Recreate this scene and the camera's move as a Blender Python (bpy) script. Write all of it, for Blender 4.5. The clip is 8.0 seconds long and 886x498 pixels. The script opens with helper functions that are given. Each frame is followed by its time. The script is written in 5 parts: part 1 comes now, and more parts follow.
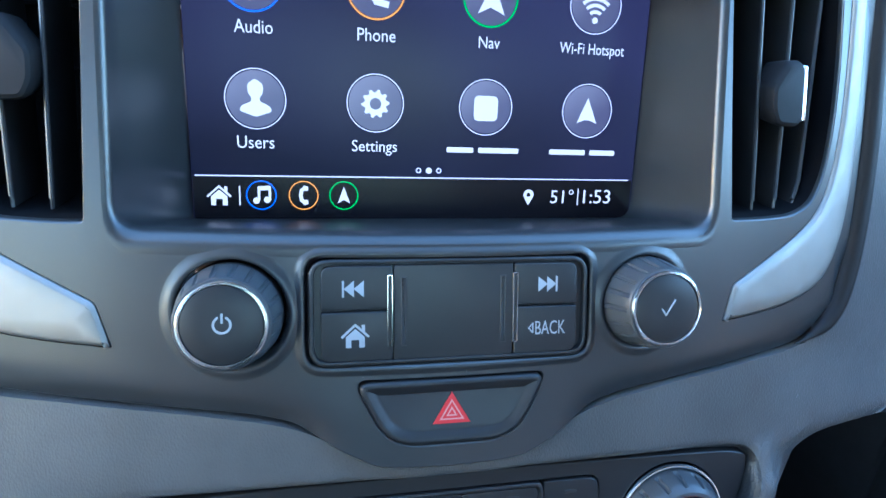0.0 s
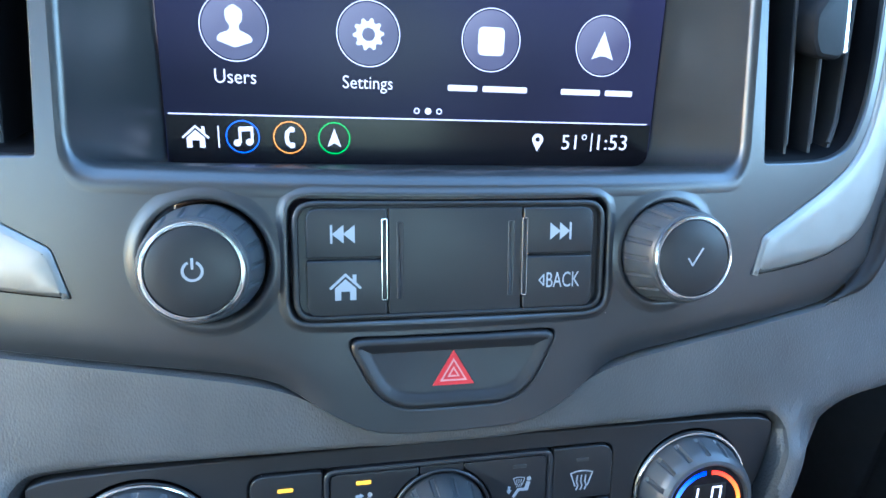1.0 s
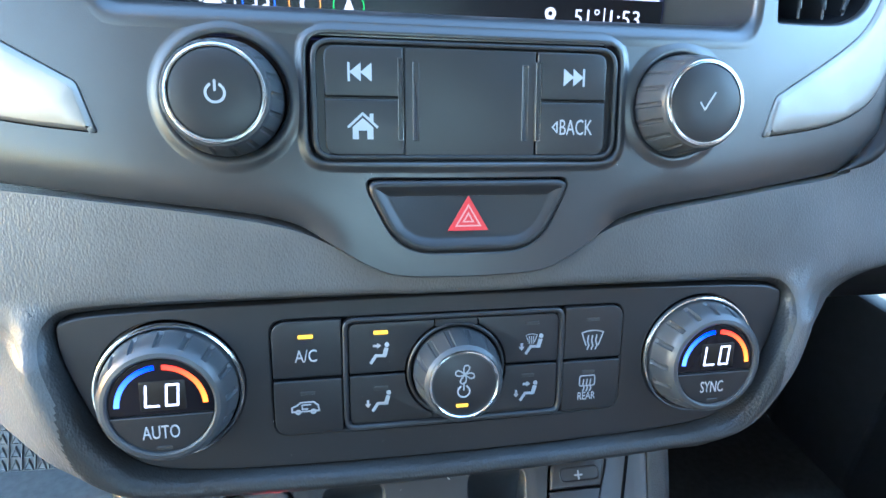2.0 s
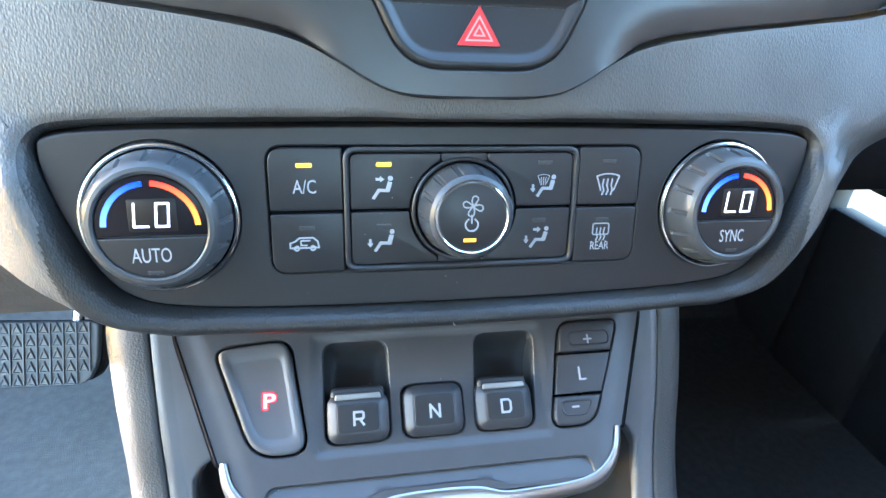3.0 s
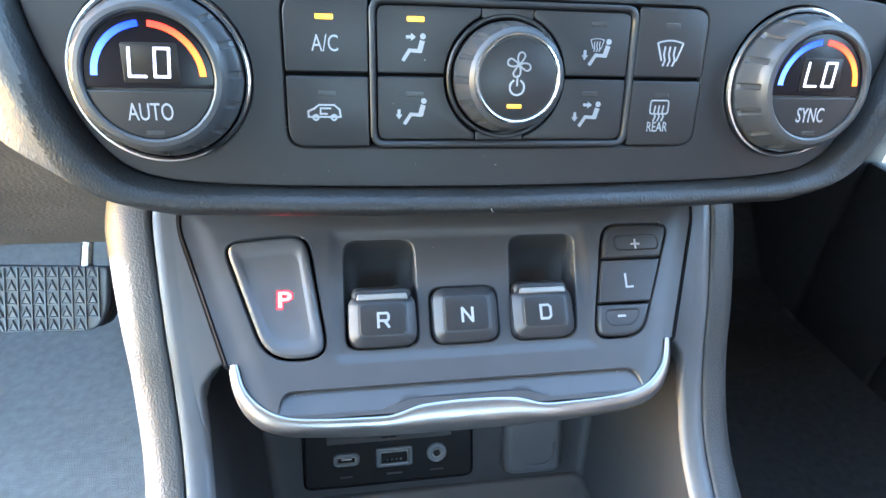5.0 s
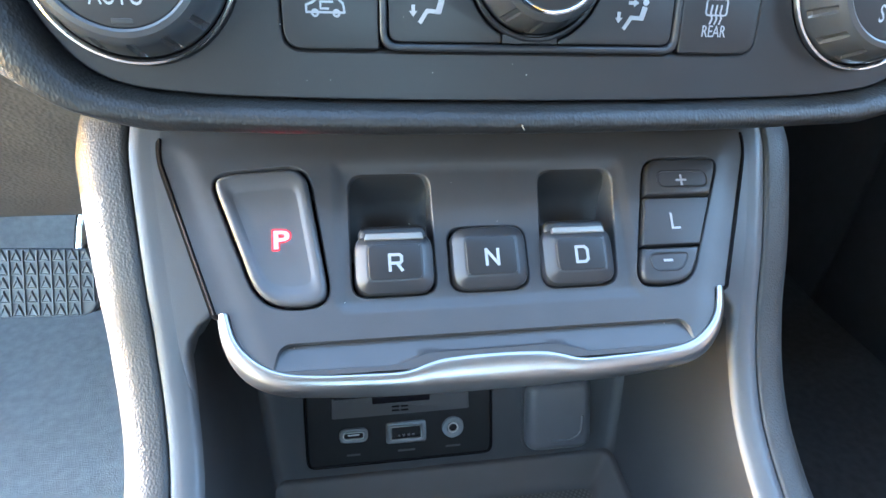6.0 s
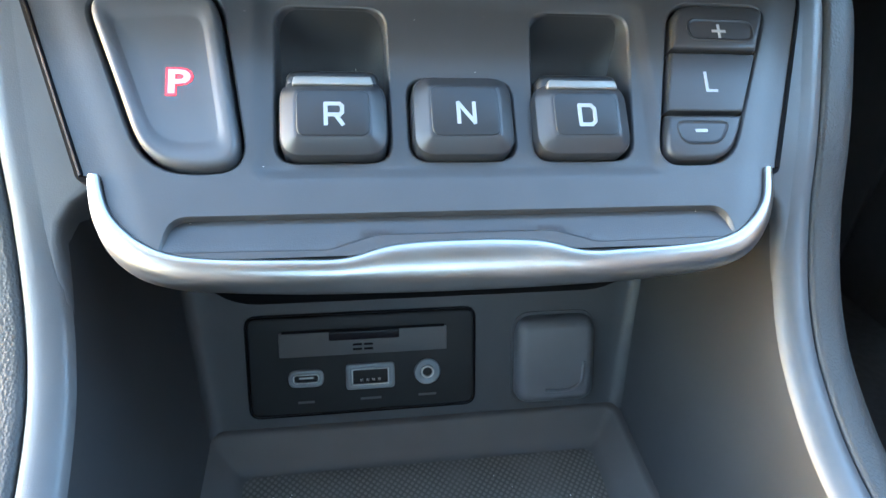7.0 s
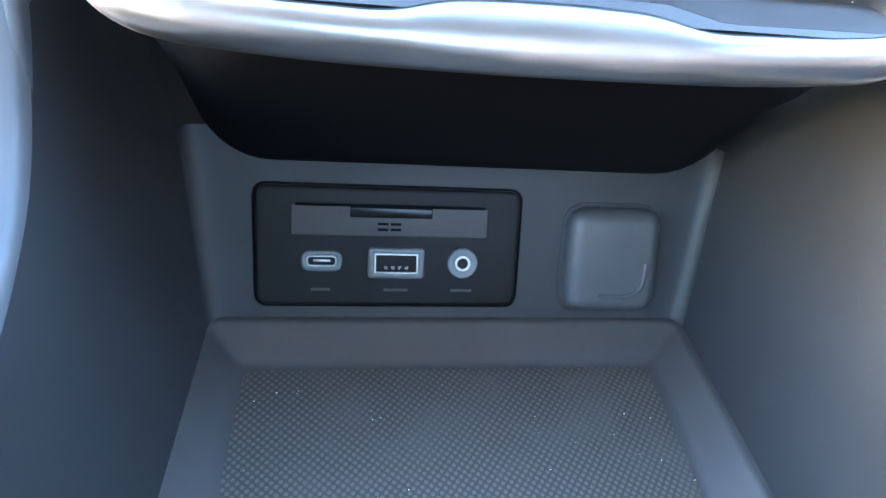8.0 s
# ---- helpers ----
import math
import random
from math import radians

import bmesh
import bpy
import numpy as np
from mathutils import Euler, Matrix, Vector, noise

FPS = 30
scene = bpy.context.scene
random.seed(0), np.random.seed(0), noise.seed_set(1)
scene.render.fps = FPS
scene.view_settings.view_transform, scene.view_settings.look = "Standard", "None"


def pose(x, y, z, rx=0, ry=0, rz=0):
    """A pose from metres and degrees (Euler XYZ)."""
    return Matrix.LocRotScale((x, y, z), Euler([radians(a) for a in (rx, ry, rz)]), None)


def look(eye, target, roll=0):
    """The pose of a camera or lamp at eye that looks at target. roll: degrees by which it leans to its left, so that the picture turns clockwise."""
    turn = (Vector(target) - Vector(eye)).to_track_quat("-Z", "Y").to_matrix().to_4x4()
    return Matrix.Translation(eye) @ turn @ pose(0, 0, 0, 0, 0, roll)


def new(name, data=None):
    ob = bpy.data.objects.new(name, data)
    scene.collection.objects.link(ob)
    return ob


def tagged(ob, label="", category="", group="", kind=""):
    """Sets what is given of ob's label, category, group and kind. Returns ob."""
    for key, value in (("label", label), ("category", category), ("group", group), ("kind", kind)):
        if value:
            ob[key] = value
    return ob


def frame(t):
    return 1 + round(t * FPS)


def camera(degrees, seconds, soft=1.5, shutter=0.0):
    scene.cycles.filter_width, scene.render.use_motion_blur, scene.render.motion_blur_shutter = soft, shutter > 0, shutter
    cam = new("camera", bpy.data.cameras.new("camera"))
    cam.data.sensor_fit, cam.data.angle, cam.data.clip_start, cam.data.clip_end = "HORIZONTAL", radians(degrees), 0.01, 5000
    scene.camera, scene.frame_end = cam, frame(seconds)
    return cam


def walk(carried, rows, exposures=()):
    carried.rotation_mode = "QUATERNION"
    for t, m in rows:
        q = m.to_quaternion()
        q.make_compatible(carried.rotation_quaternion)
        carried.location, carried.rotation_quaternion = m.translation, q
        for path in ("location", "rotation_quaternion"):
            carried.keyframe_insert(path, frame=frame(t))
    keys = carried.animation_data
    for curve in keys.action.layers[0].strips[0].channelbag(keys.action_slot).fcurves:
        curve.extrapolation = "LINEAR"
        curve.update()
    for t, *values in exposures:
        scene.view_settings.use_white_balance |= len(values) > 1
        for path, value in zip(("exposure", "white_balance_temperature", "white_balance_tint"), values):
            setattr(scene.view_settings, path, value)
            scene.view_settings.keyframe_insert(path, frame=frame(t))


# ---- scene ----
# camera and its walk
cam = camera(74.5, 8.0)
PATH = [
    (0, (-0.052, -0.194, 0.997), (0.354, 1.629, 0.281), 3.8),
    (0.5, (-0.046, -0.182, 0.984), (0.368, 1.625, 0.233), 4.0),
    (1, (-0.047, -0.176, 0.976), (0.354, 1.618, 0.19), 3.8),
    (1.5, (-0.047, -0.179, 0.966), (0.333, 1.604, 0.143), 3.5),
    (2, (-0.052, -0.2, 0.932), (0.323, 1.571, 0.082), 3.4),
    (2.2, (-0.05, -0.212, 0.917), (0.311, 1.555, 0.054), 3.1),
    (3.3, (-0.056, -0.208, 0.873), (0.312, 1.48, -0.134), 4.2),
    (3.5, (-0.058, -0.207, 0.869), (0.306, 1.475, -0.151), 4.2),
    (4, (-0.06, -0.208, 0.868), (0.293, 1.461, -0.178), 4.2),
    (4.5, (-0.061, -0.207, 0.862), (0.274, 1.462, -0.187), 4.0),
    (5, (-0.059, -0.203, 0.837), (0.272, 1.467, -0.212), 4.0),
    (5.2, (-0.061, -0.199, 0.824), (0.268, 1.474, -0.222), 3.9),
    (6.3, (-0.06, -0.187, 0.795), (0.257, 1.48, -0.263), 3.2),
    (6.5, (-0.052, -0.186, 0.787), (0.261, 1.484, -0.268), 3.3),
    (7, (-0.042, -0.166, 0.745), (0.267, 1.489, -0.335), 3.9),
    (7.5, (-0.037, -0.157, 0.706), (0.244, 1.489, -0.395), 4.5),
    (8, (-0.047, -0.157, 0.691), (0.217, 1.471, -0.44), 6.3),
]
EXPOSURES = [(0.0, 4.82, 4420, 12), (1.0, 5.14, 4640, 12), (2.0, 5.36, 4820, 11), (3.3, 5.74, 5100, 13), (5.0, 5.78, 5260, 14), (6.5, 5.76, 5140, 12), (7.0, 5.74, 5260, 10), (7.5, 5.62, 5100, 12), (8.0, 6.42, 5040, 15)]
walk(cam, [(t, look(eye, target, roll)) for t, eye, target, roll in PATH], EXPOSURES)

# world, sun and exposure
SUN = Vector((-1.0, 0.36, 0.07)).normalized()
world = bpy.data.worlds.new("sky")
scene.world = world
world.use_nodes = True
sky = world.node_tree.nodes.new("ShaderNodeTexSky")
sky.sky_type, sky.sun_disc = "NISHITA", False
sky.sun_elevation, sky.sun_rotation = math.asin(SUN.z), math.atan2(SUN.x, SUN.y)
world.node_tree.links.new(sky.outputs[0], world.node_tree.nodes["Background"].inputs[0])
world.node_tree.nodes["Background"].inputs[1].default_value = 0.15
sun = new("sun", bpy.data.lights.new("sun", "SUN"))
sun.data.energy, sun.data.angle, sun.data.color = 1.15, radians(0.6), (1.0, 0.92, 0.81)
sun.matrix_world = look(SUN * 5, (0, 0, 0))


# ---------------------------------------------------------------- materials
def material(name, color, rough=0.5, metal=0.0, coat=0.0, spec=0.5):
    m = bpy.data.materials.new(name)
    m.use_nodes = True
    b = m.node_tree.nodes["Principled BSDF"]
    b.inputs["Base Color"].default_value = (*color, 1)
    b.inputs["Roughness"].default_value = rough
    b.inputs["Metallic"].default_value = metal
    b.inputs["Coat Weight"].default_value = coat
    b.inputs["Specular IOR Level"].default_value = spec
    return m


def node(m, kind, **values):
    n = m.node_tree.nodes.new(kind)
    for key, v in values.items():
        n.inputs[key].default_value = v
    return n


def coords(m, scale=(1, 1, 1)):
    c = m.node_tree.nodes.new("ShaderNodeTexCoord")
    p = node(m, "ShaderNodeMapping", Scale=scale)
    m.node_tree.links.new(c.outputs["Object"], p.inputs["Vector"])
    return p.outputs[0]


def bump(m, height, strength, distance, under=None):
    n = node(m, "ShaderNodeBump", Strength=strength, Distance=distance)
    m.node_tree.links.new(height, n.inputs["Height"])
    if under:
        m.node_tree.links.new(under, n.inputs["Normal"])
    m.node_tree.links.new(n.outputs[0], m.node_tree.nodes["Principled BSDF"].inputs["Normal"])
    return n.outputs[0]


def vary(m, socket, low, high, scale, detail=4.0):
    """A noise between two colours or values on one input."""
    n = node(m, "ShaderNodeTexNoise", Scale=scale, Detail=detail)
    m.node_tree.links.new(coords(m), n.inputs["Vector"])
    r = m.node_tree.nodes.new("ShaderNodeValToRGB")
    r.color_ramp.elements[0].position, r.color_ramp.elements[1].position = 0.28, 0.74
    if isinstance(low, (int, float)):
        low, high = (low,) * 3, (high,) * 3
    r.color_ramp.elements[0].color, r.color_ramp.elements[1].color = (*low, 1), (*high, 1)
    m.node_tree.links.new(n.outputs[0], r.inputs[0])
    m.node_tree.links.new(r.outputs[0], m.node_tree.nodes["Principled BSDF"].inputs[socket])
    return n.outputs[0]


def plastic(name, color, rough, grain=2500.0, strength=0.12):
    m = material(name, color, rough)
    vary(m, "Base Color", tuple(c * 0.93 for c in color), tuple(c * 1.07 for c in color), 60, 2.0)
    vary(m, "Roughness", rough * 0.95, min(1, rough * 1.07), 22, 2.0)
    n = node(m, "ShaderNodeTexNoise", Scale=grain, Detail=2.0)
    m.node_tree.links.new(coords(m), n.inputs["Vector"])
    bump(m, n.outputs[0], strength, 0.0003)
    return m


def leather(name, color, rough, scale, stretch, strength, distance=0.0006):
    m = material(name, color, rough)
    vary(m, "Base Color", tuple(c * 0.8 for c in color), tuple(c * 1.2 for c in color), 25)
    warp = node(m, "ShaderNodeTexNoise", Scale=90.0, Detail=3.0)
    m.node_tree.links.new(coords(m), warp.inputs["Vector"])
    mix = m.node_tree.nodes.new("ShaderNodeVectorMath")
    mix.operation = "MULTIPLY_ADD"
    m.node_tree.links.new(warp.outputs["Color"], mix.inputs[0])
    mix.inputs[1].default_value = (0.0007, 0.0007, 0.0007)
    m.node_tree.links.new(coords(m, stretch), mix.inputs[2])
    v = node(m, "ShaderNodeTexVoronoi", Scale=scale)
    v.feature = "SMOOTH_F1"
    v.inputs["Smoothness"].default_value = 0.35
    m.node_tree.links.new(mix.outputs[0], v.inputs["Vector"])
    first = bump(m, v.outputs["Distance"], strength, distance)
    n = node(m, "ShaderNodeTexNoise", Scale=1800.0, Detail=2.0)
    m.node_tree.links.new(coords(m), n.inputs["Vector"])
    bump(m, n.outputs[0], 0.12, 0.0002, first)
    return m


LIT = 0.055  # lamps and displays beside daylight


def glowing(name, color, strength, base=(0.02, 0.02, 0.02), rough=0.3):
    m = material(name, base, rough)
    b = m.node_tree.nodes["Principled BSDF"]
    b.inputs["Emission Color"].default_value = (*color, 1)
    b.inputs["Emission Strength"].default_value = strength * LIT
    return m


BEZEL = plastic("charcoal_plastic", (0.024, 0.025, 0.026), 0.3)
BEZEL.node_tree.nodes["Principled BSDF"].inputs["Specular IOR Level"].default_value = 0.75
PANEL = plastic("panel_plastic", (0.013, 0.013, 0.0142), 0.42)
FRAME = plastic("frame_plastic", (0.022, 0.023, 0.026), 0.3)
KEY = plastic("key_plastic", (0.0155, 0.0155, 0.0165), 0.38, 4000, 0.06)
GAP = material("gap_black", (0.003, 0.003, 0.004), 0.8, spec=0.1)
GLOSS = material("gloss_black", (0.007, 0.006, 0.008), 0.2, spec=0.22)
GREYKEY = plastic("grey_key", (0.033, 0.033, 0.036), 0.36, 3500, 0.06)
PLATE = plastic("gear_plate", (0.049, 0.049, 0.052), 0.38)
# key plastic made lighter for the sky reflected in the park key
LIT_KEY = plastic("lit_key_plastic", (0.075, 0.075, 0.080), 0.36, 3500, 0.06)
KNOB = plastic("knob_plastic", (0.048, 0.050, 0.053), 0.36, 3000, 0.05)
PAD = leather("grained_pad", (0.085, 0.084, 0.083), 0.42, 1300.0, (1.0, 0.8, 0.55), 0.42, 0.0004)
# same leather as the pad, darkened for the shade on its lip
SHADED_LIP = leather("shaded_roll_leather", (0.017, 0.017, 0.017), 0.42, 1150.0, (1.0, 0.8, 0.55), 0.4, 0.0004)
MATTE = plastic("matt_black", (0.012, 0.012, 0.013), 0.65)
MATTE.node_tree.nodes["Principled BSDF"].inputs["Specular IOR Level"].default_value = 0.15
ROLL = leather("pebbled_leather", (0.038, 0.037, 0.036), 0.48, 1250.0, (1.0, 0.85, 0.85), 0.4, 0.0004)
PIPING = leather("piping_leather", (0.010, 0.0072, 0.006), 0.55, 1300.0, (1.0, 0.85, 0.85), 0.15, 0.0003)
PIPING.node_tree.nodes["Principled BSDF"].inputs["Specular IOR Level"].default_value = 0.25
SATIN = plastic("satin_silver", (0.29, 0.275, 0.25), 0.5, 2500, 0.04)
SATIN.node_tree.nodes["Principled BSDF"].inputs["Metallic"].default_value = 0.85
TRIM = plastic("console_trim", (0.090, 0.092, 0.097), 0.34)
CHROME = material("chrome", (0.72, 0.72, 0.72), 0.12, 1.0)
BRUSHED = plastic("brushed_chrome", (0.41, 0.40, 0.39), 0.3, 1500, 0.05)
BRUSHED.node_tree.nodes["Principled BSDF"].inputs["Metallic"].default_value = 1.0
WELL = plastic("well_plastic", (0.027, 0.028, 0.030), 0.55)
COVER = plastic("cover_plastic", (0.075, 0.076, 0.082), 0.42)
TRAY = plastic("tray_plastic", (0.050, 0.047, 0.045), 0.45)
PRINT = material("white_print", (0.33, 0.34, 0.36), 0.5)
GREYPRINT = material("grey_print", (0.048, 0.047, 0.046), 0.55)
PORT = plastic("port_frame", (0.13, 0.145, 0.155), 0.36, 2000, 0.03)
SOCKET = plastic("socket_plate", (0.007, 0.007, 0.0075), 0.5, 3000, 0.05)
SOCKET.node_tree.nodes["Principled BSDF"].inputs["Specular IOR Level"].default_value = 0.25
METAL = material("port_metal", (0.5, 0.5, 0.48), 0.3, 1.0)
RED = material("red_print", (0.50, 0.022, 0.025), 0.45)
PINK = material("pale_print", (0.55, 0.26, 0.24), 0.5)
AMBER = glowing("amber_led", (1.0, 0.50, 0.012), 1.15)
REDLED = glowing("red_led", (1.0, 0.011, 0.009), 26.0)
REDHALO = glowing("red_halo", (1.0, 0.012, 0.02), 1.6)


def shaded_arc(name, low, high, strength):
    """A lamp whose colour runs from its lower to its upper end."""
    m = glowing(name, low, strength)
    g = m.node_tree.nodes.new("ShaderNodeSeparateXYZ")
    m.node_tree.links.new(coords(m), g.inputs[0])
    r = m.node_tree.nodes.new("ShaderNodeValToRGB")
    r.color_ramp.elements[0].position, r.color_ramp.elements[0].color = 0.0, (*low, 1)
    r.color_ramp.elements[1].position, r.color_ramp.elements[1].color = 1.0, (*high, 1)
    s = node(m, "ShaderNodeMath")
    s.operation, s.inputs[1].default_value = "MULTIPLY", 68.0
    m.node_tree.links.new(g.outputs["Y"], s.inputs[0])
    m.node_tree.links.new(s.outputs[0], r.inputs[0])
    m.node_tree.links.new(r.outputs[0], m.node_tree.nodes["Principled BSDF"].inputs["Emission Color"])
    return m


BLUELED = shaded_arc("blue_arc", (0.12, 0.24, 1.0), (0.012, 0.03, 0.85), 2.3)
ORANGELED = shaded_arc("orange_arc", (1.0, 0.20, 0.004), (0.85, 0.018, 0.002), 2.3)


def lilac_disc():
    """A dim round icon, paler at its upper left."""
    m = glowing("screen_lilac", (0.17, 0.15, 0.24), 0.62)
    g = m.node_tree.nodes.new("ShaderNodeVectorMath")
    g.operation = "DOT_PRODUCT"
    g.inputs[1].default_value = (-0.45, 0.75, 0.0)
    m.node_tree.links.new(m.node_tree.nodes.new("ShaderNodeTexCoord").outputs["Generated"], g.inputs[0])
    r = m.node_tree.nodes.new("ShaderNodeValToRGB")
    r.color_ramp.elements[0].position, r.color_ramp.elements[0].color = 0.0, (0.10, 0.088, 0.165, 1)
    r.color_ramp.elements[1].position, r.color_ramp.elements[1].color = 0.6, (0.25, 0.23, 0.31, 1)
    m.node_tree.links.new(g.outputs["Value"], r.inputs[0])
    m.node_tree.links.new(r.outputs[0], m.node_tree.nodes["Principled BSDF"].inputs["Emission Color"])
    return m


DIGIT = glowing("digit", (0.95, 0.93, 1.0), 1.1)
WINDOW = material("display_window", (0.014, 0.012, 0.011), 0.4, spec=0.25)
UNLIT = material("unlit_led", (0.035, 0.035, 0.036), 0.3)
RUBBER = plastic("pedal_rubber", (0.115, 0.122, 0.132), 0.5, 1500, 0.1)
STEEL = material("steel", (0.7, 0.7, 0.68), 0.25, 1.0)
LINT = material("lint", (0.7, 0.68, 0.62), 0.8)
STITCH = material("stitch", (0.35, 0.36, 0.38), 0.7)
SCREENWHITE = glowing("screen_white", (0.92, 0.88, 0.90), 0.74)
SCREENGREY = lilac_disc()
SCREENLINE = glowing("screen_line", (0.75, 0.72, 0.9), 0.9)
SCREENBLUE = glowing("screen_blue", (0.03, 0.14, 0.85), 1.0)
SCREENORANGE = glowing("screen_orange", (1.0, 0.34, 0.02), 0.9)
SCREENGREEN = glowing("screen_green", (0.02, 0.62, 0.05), 0.8)


def screen_material():
    m = material("screen_glass", (0.006, 0.006, 0.008), 0.3, spec=0.2)
    n = node(m, "ShaderNodeTexNoise", Scale=9.0, Detail=1.0)
    m.node_tree.links.new(coords(m), n.inputs["Vector"])
    # emission grows towards the upper right, painting in a reflection
    g = m.node_tree.nodes.new("ShaderNodeVectorMath")
    g.operation = "DOT_PRODUCT"
    g.inputs[1].default_value = (1.9, 5.2, 0.0)
    m.node_tree.links.new(coords(m), g.inputs[0])
    s = node(m, "ShaderNodeMath")
    s.operation = "ADD"
    m.node_tree.links.new(g.outputs["Value"], s.inputs[0])
    m.node_tree.links.new(n.outputs[0], s.inputs[1])
    r = m.node_tree.nodes.new("ShaderNodeValToRGB")
    r.color_ramp.elements[0].position, r.color_ramp.elements[0].color = 0.40, (0.004, 0.0045, 0.014, 1)
    r.color_ramp.elements[1].position, r.color_ramp.elements[1].color = 1.05, (0.024, 0.0225, 0.054, 1)
    m.node_tree.links.new(s.outputs[0], r.inputs[0])
    b = m.node_tree.nodes["Principled BSDF"]
    m.node_tree.links.new(r.outputs[0], b.inputs["Emission Color"])
    b.inputs["Emission Strength"].default_value = 1.05 * LIT
    return m


SCREEN = screen_material()


def carpet_material(name, low, high):
    m = material(name, low, 0.95)
    vary(m, "Base Color", low, high, 90, 12.0)
    n = node(m, "ShaderNodeTexNoise", Scale=700.0, Detail=4.0)
    m.node_tree.links.new(coords(m), n.inputs["Vector"])
    bump(m, n.outputs[0], 0.9, 0.002)
    return m


CARPET = carpet_material("carpet", (0.036, 0.035, 0.034), (0.062, 0.060, 0.058))
# the carpet again, lightened to carry the daylight on the driver's floor
LIT_CARPET = carpet_material("lit_carpet", (0.27, 0.258, 0.24), (0.36, 0.345, 0.32))
KNEE = leather("knee_panel", (0.12, 0.102, 0.080), 0.6, 420.0, (1, 1, 1), 0.6)
HEADLINER = plastic("headliner", (0.45, 0.44, 0.42), 0.9, 900, 0.2)
LINER = plastic("cabin_liner", (0.055, 0.055, 0.058), 0.8, 900, 0.2)
GROUND = carpet_material("dry_ground", (0.15, 0.145, 0.10), (0.21, 0.20, 0.14))


def mat_material():
    m = material("rubber_mat", (0.06, 0.057, 0.054), 0.6)
    v = node(m, "ShaderNodeTexVoronoi", Scale=520.0, Randomness=0.0)
    v.voronoi_dimensions = "2D"
    turned = coords(m)
    turned.node.inputs["Rotation"].default_value = (0, 0, radians(38))
    m.node_tree.links.new(turned, v.inputs["Vector"])
    r = m.node_tree.nodes.new("ShaderNodeValToRGB")
    r.color_ramp.elements[0].position, r.color_ramp.elements[0].color = 0.22, (0.098, 0.087, 0.072, 1)
    r.color_ramp.elements[1].position, r.color_ramp.elements[1].color = 0.46, (0.040, 0.035, 0.029, 1)
    n = node(m, "ShaderNodeTexNoise", Scale=45.0, Detail=4.0)
    m.node_tree.links.new(coords(m), n.inputs["Vector"])
    worn = node(m, "ShaderNodeMixRGB", Color2=(0.075, 0.069, 0.062, 1))
    wear = node(m, "ShaderNodeMapRange")
    wear.inputs["From Min"].default_value, wear.inputs["From Max"].default_value = 0.48, 0.9
    m.node_tree.links.new(n.outputs[0], wear.inputs["Value"])
    m.node_tree.links.new(v.outputs["Distance"], r.inputs[0])
    m.node_tree.links.new(wear.outputs[0], worn.inputs[0])
    m.node_tree.links.new(r.outputs[0], worn.inputs[1])
    m.node_tree.links.new(worn.outputs[0], m.node_tree.nodes["Principled BSDF"].inputs["Base Color"])
    bump(m, v.outputs["Distance"], 0.35, -0.0005)
    return m


MAT = mat_material()


# ---------------------------------------------------------------- shape helpers (millimetres)
def area(p):
    return 0.5 * sum(p[i - 1][0] * p[i][1] - p[i][0] * p[i - 1][1] for i in range(len(p)))


def rounded(points, radius, steps=5):
    """A polygon with rounded corners, counter-clockwise."""
    p = list(points) if area(points) > 0 else list(points)[::-1]
    radii = radius if isinstance(radius, (list, tuple)) else [radius] * len(p)
    if area(points) <= 0 and isinstance(radius, (list, tuple)):
        radii = list(radius)[::-1]
    out = []
    for i, c in enumerate(p):
        a, b = Vector(p[i - 1]) - Vector(c), Vector(p[(i + 1) % len(p)]) - Vector(c)
        r = min(radii[i], 0.48 * a.length, 0.48 * b.length)
        a, b = a.normalized() * r, b.normalized() * r
        c = Vector(c)
        for k in range(steps + 1):
            t = k / steps
            q = (c + a) * (1 - t) ** 2 + c * (2 * t * (1 - t)) + (c + b) * t * t
            out.append((q.x, q.y))
    return out


def box(u0, v0, u1, v1, r, steps=5):
    return rounded([(u0, v0), (u1, v0), (u1, v1), (u0, v1)], r, steps)


def circle(u, v, r, n=48):
    return [(u + r * math.cos(2 * math.pi * i / n), v + r * math.sin(2 * math.pi * i / n)) for i in range(n)]


def smooth_loop(points, each=6, closed=True):
    """A Catmull-Rom curve through control points."""
    n, out = len(points), []
    spans = n if closed else n - 1
    for i in range(spans):
        q = [Vector(points[(i + k) % n] if closed else points[min(max(i + k, 0), n - 1)]) for k in (-1, 0, 1, 2)]
        for s in range(each):
            t = s / each
            v = 0.5 * (2 * q[1] + (q[2] - q[0]) * t + (2 * q[0] - 5 * q[1] + 4 * q[2] - q[3]) * t * t + (3 * q[1] - q[0] - 3 * q[2] + q[3]) * t ** 3)
            out.append(tuple(v))
    if not closed:
        out.append(tuple(points[-1]))
    return out


def dense(points, step):
    out = []
    for i, a in enumerate(points):
        b = points[(i + 1) % len(points)]
        n = max(1, int(math.dist(a, b) / step))
        out += [(a[0] + (b[0] - a[0]) * k / n, a[1] + (b[1] - a[1]) * k / n) for k in range(n)]
    return out


def inset(points, d):
    """The loop moved inwards by d (outwards: minus)."""
    n, out = len(points), []
    for i, p in enumerate(points):
        j, k = i - 1, (i + 1) % n
        while math.dist(points[j], p) < 1e-6:
            j -= 1
        while math.dist(points[k], p) < 1e-6:
            k = (k + 1) % n
        a = (Vector(p) - Vector(points[j])).normalized()
        b = (Vector(points[k]) - Vector(p)).normalized()
        na, nb = Vector((-a.y, a.x)), Vector((-b.y, b.x))
        m = (na + nb) / max(0.35, 1 + na.dot(nb))
        out.append((p[0] + m.x * d, p[1] + m.y * d))
    return out


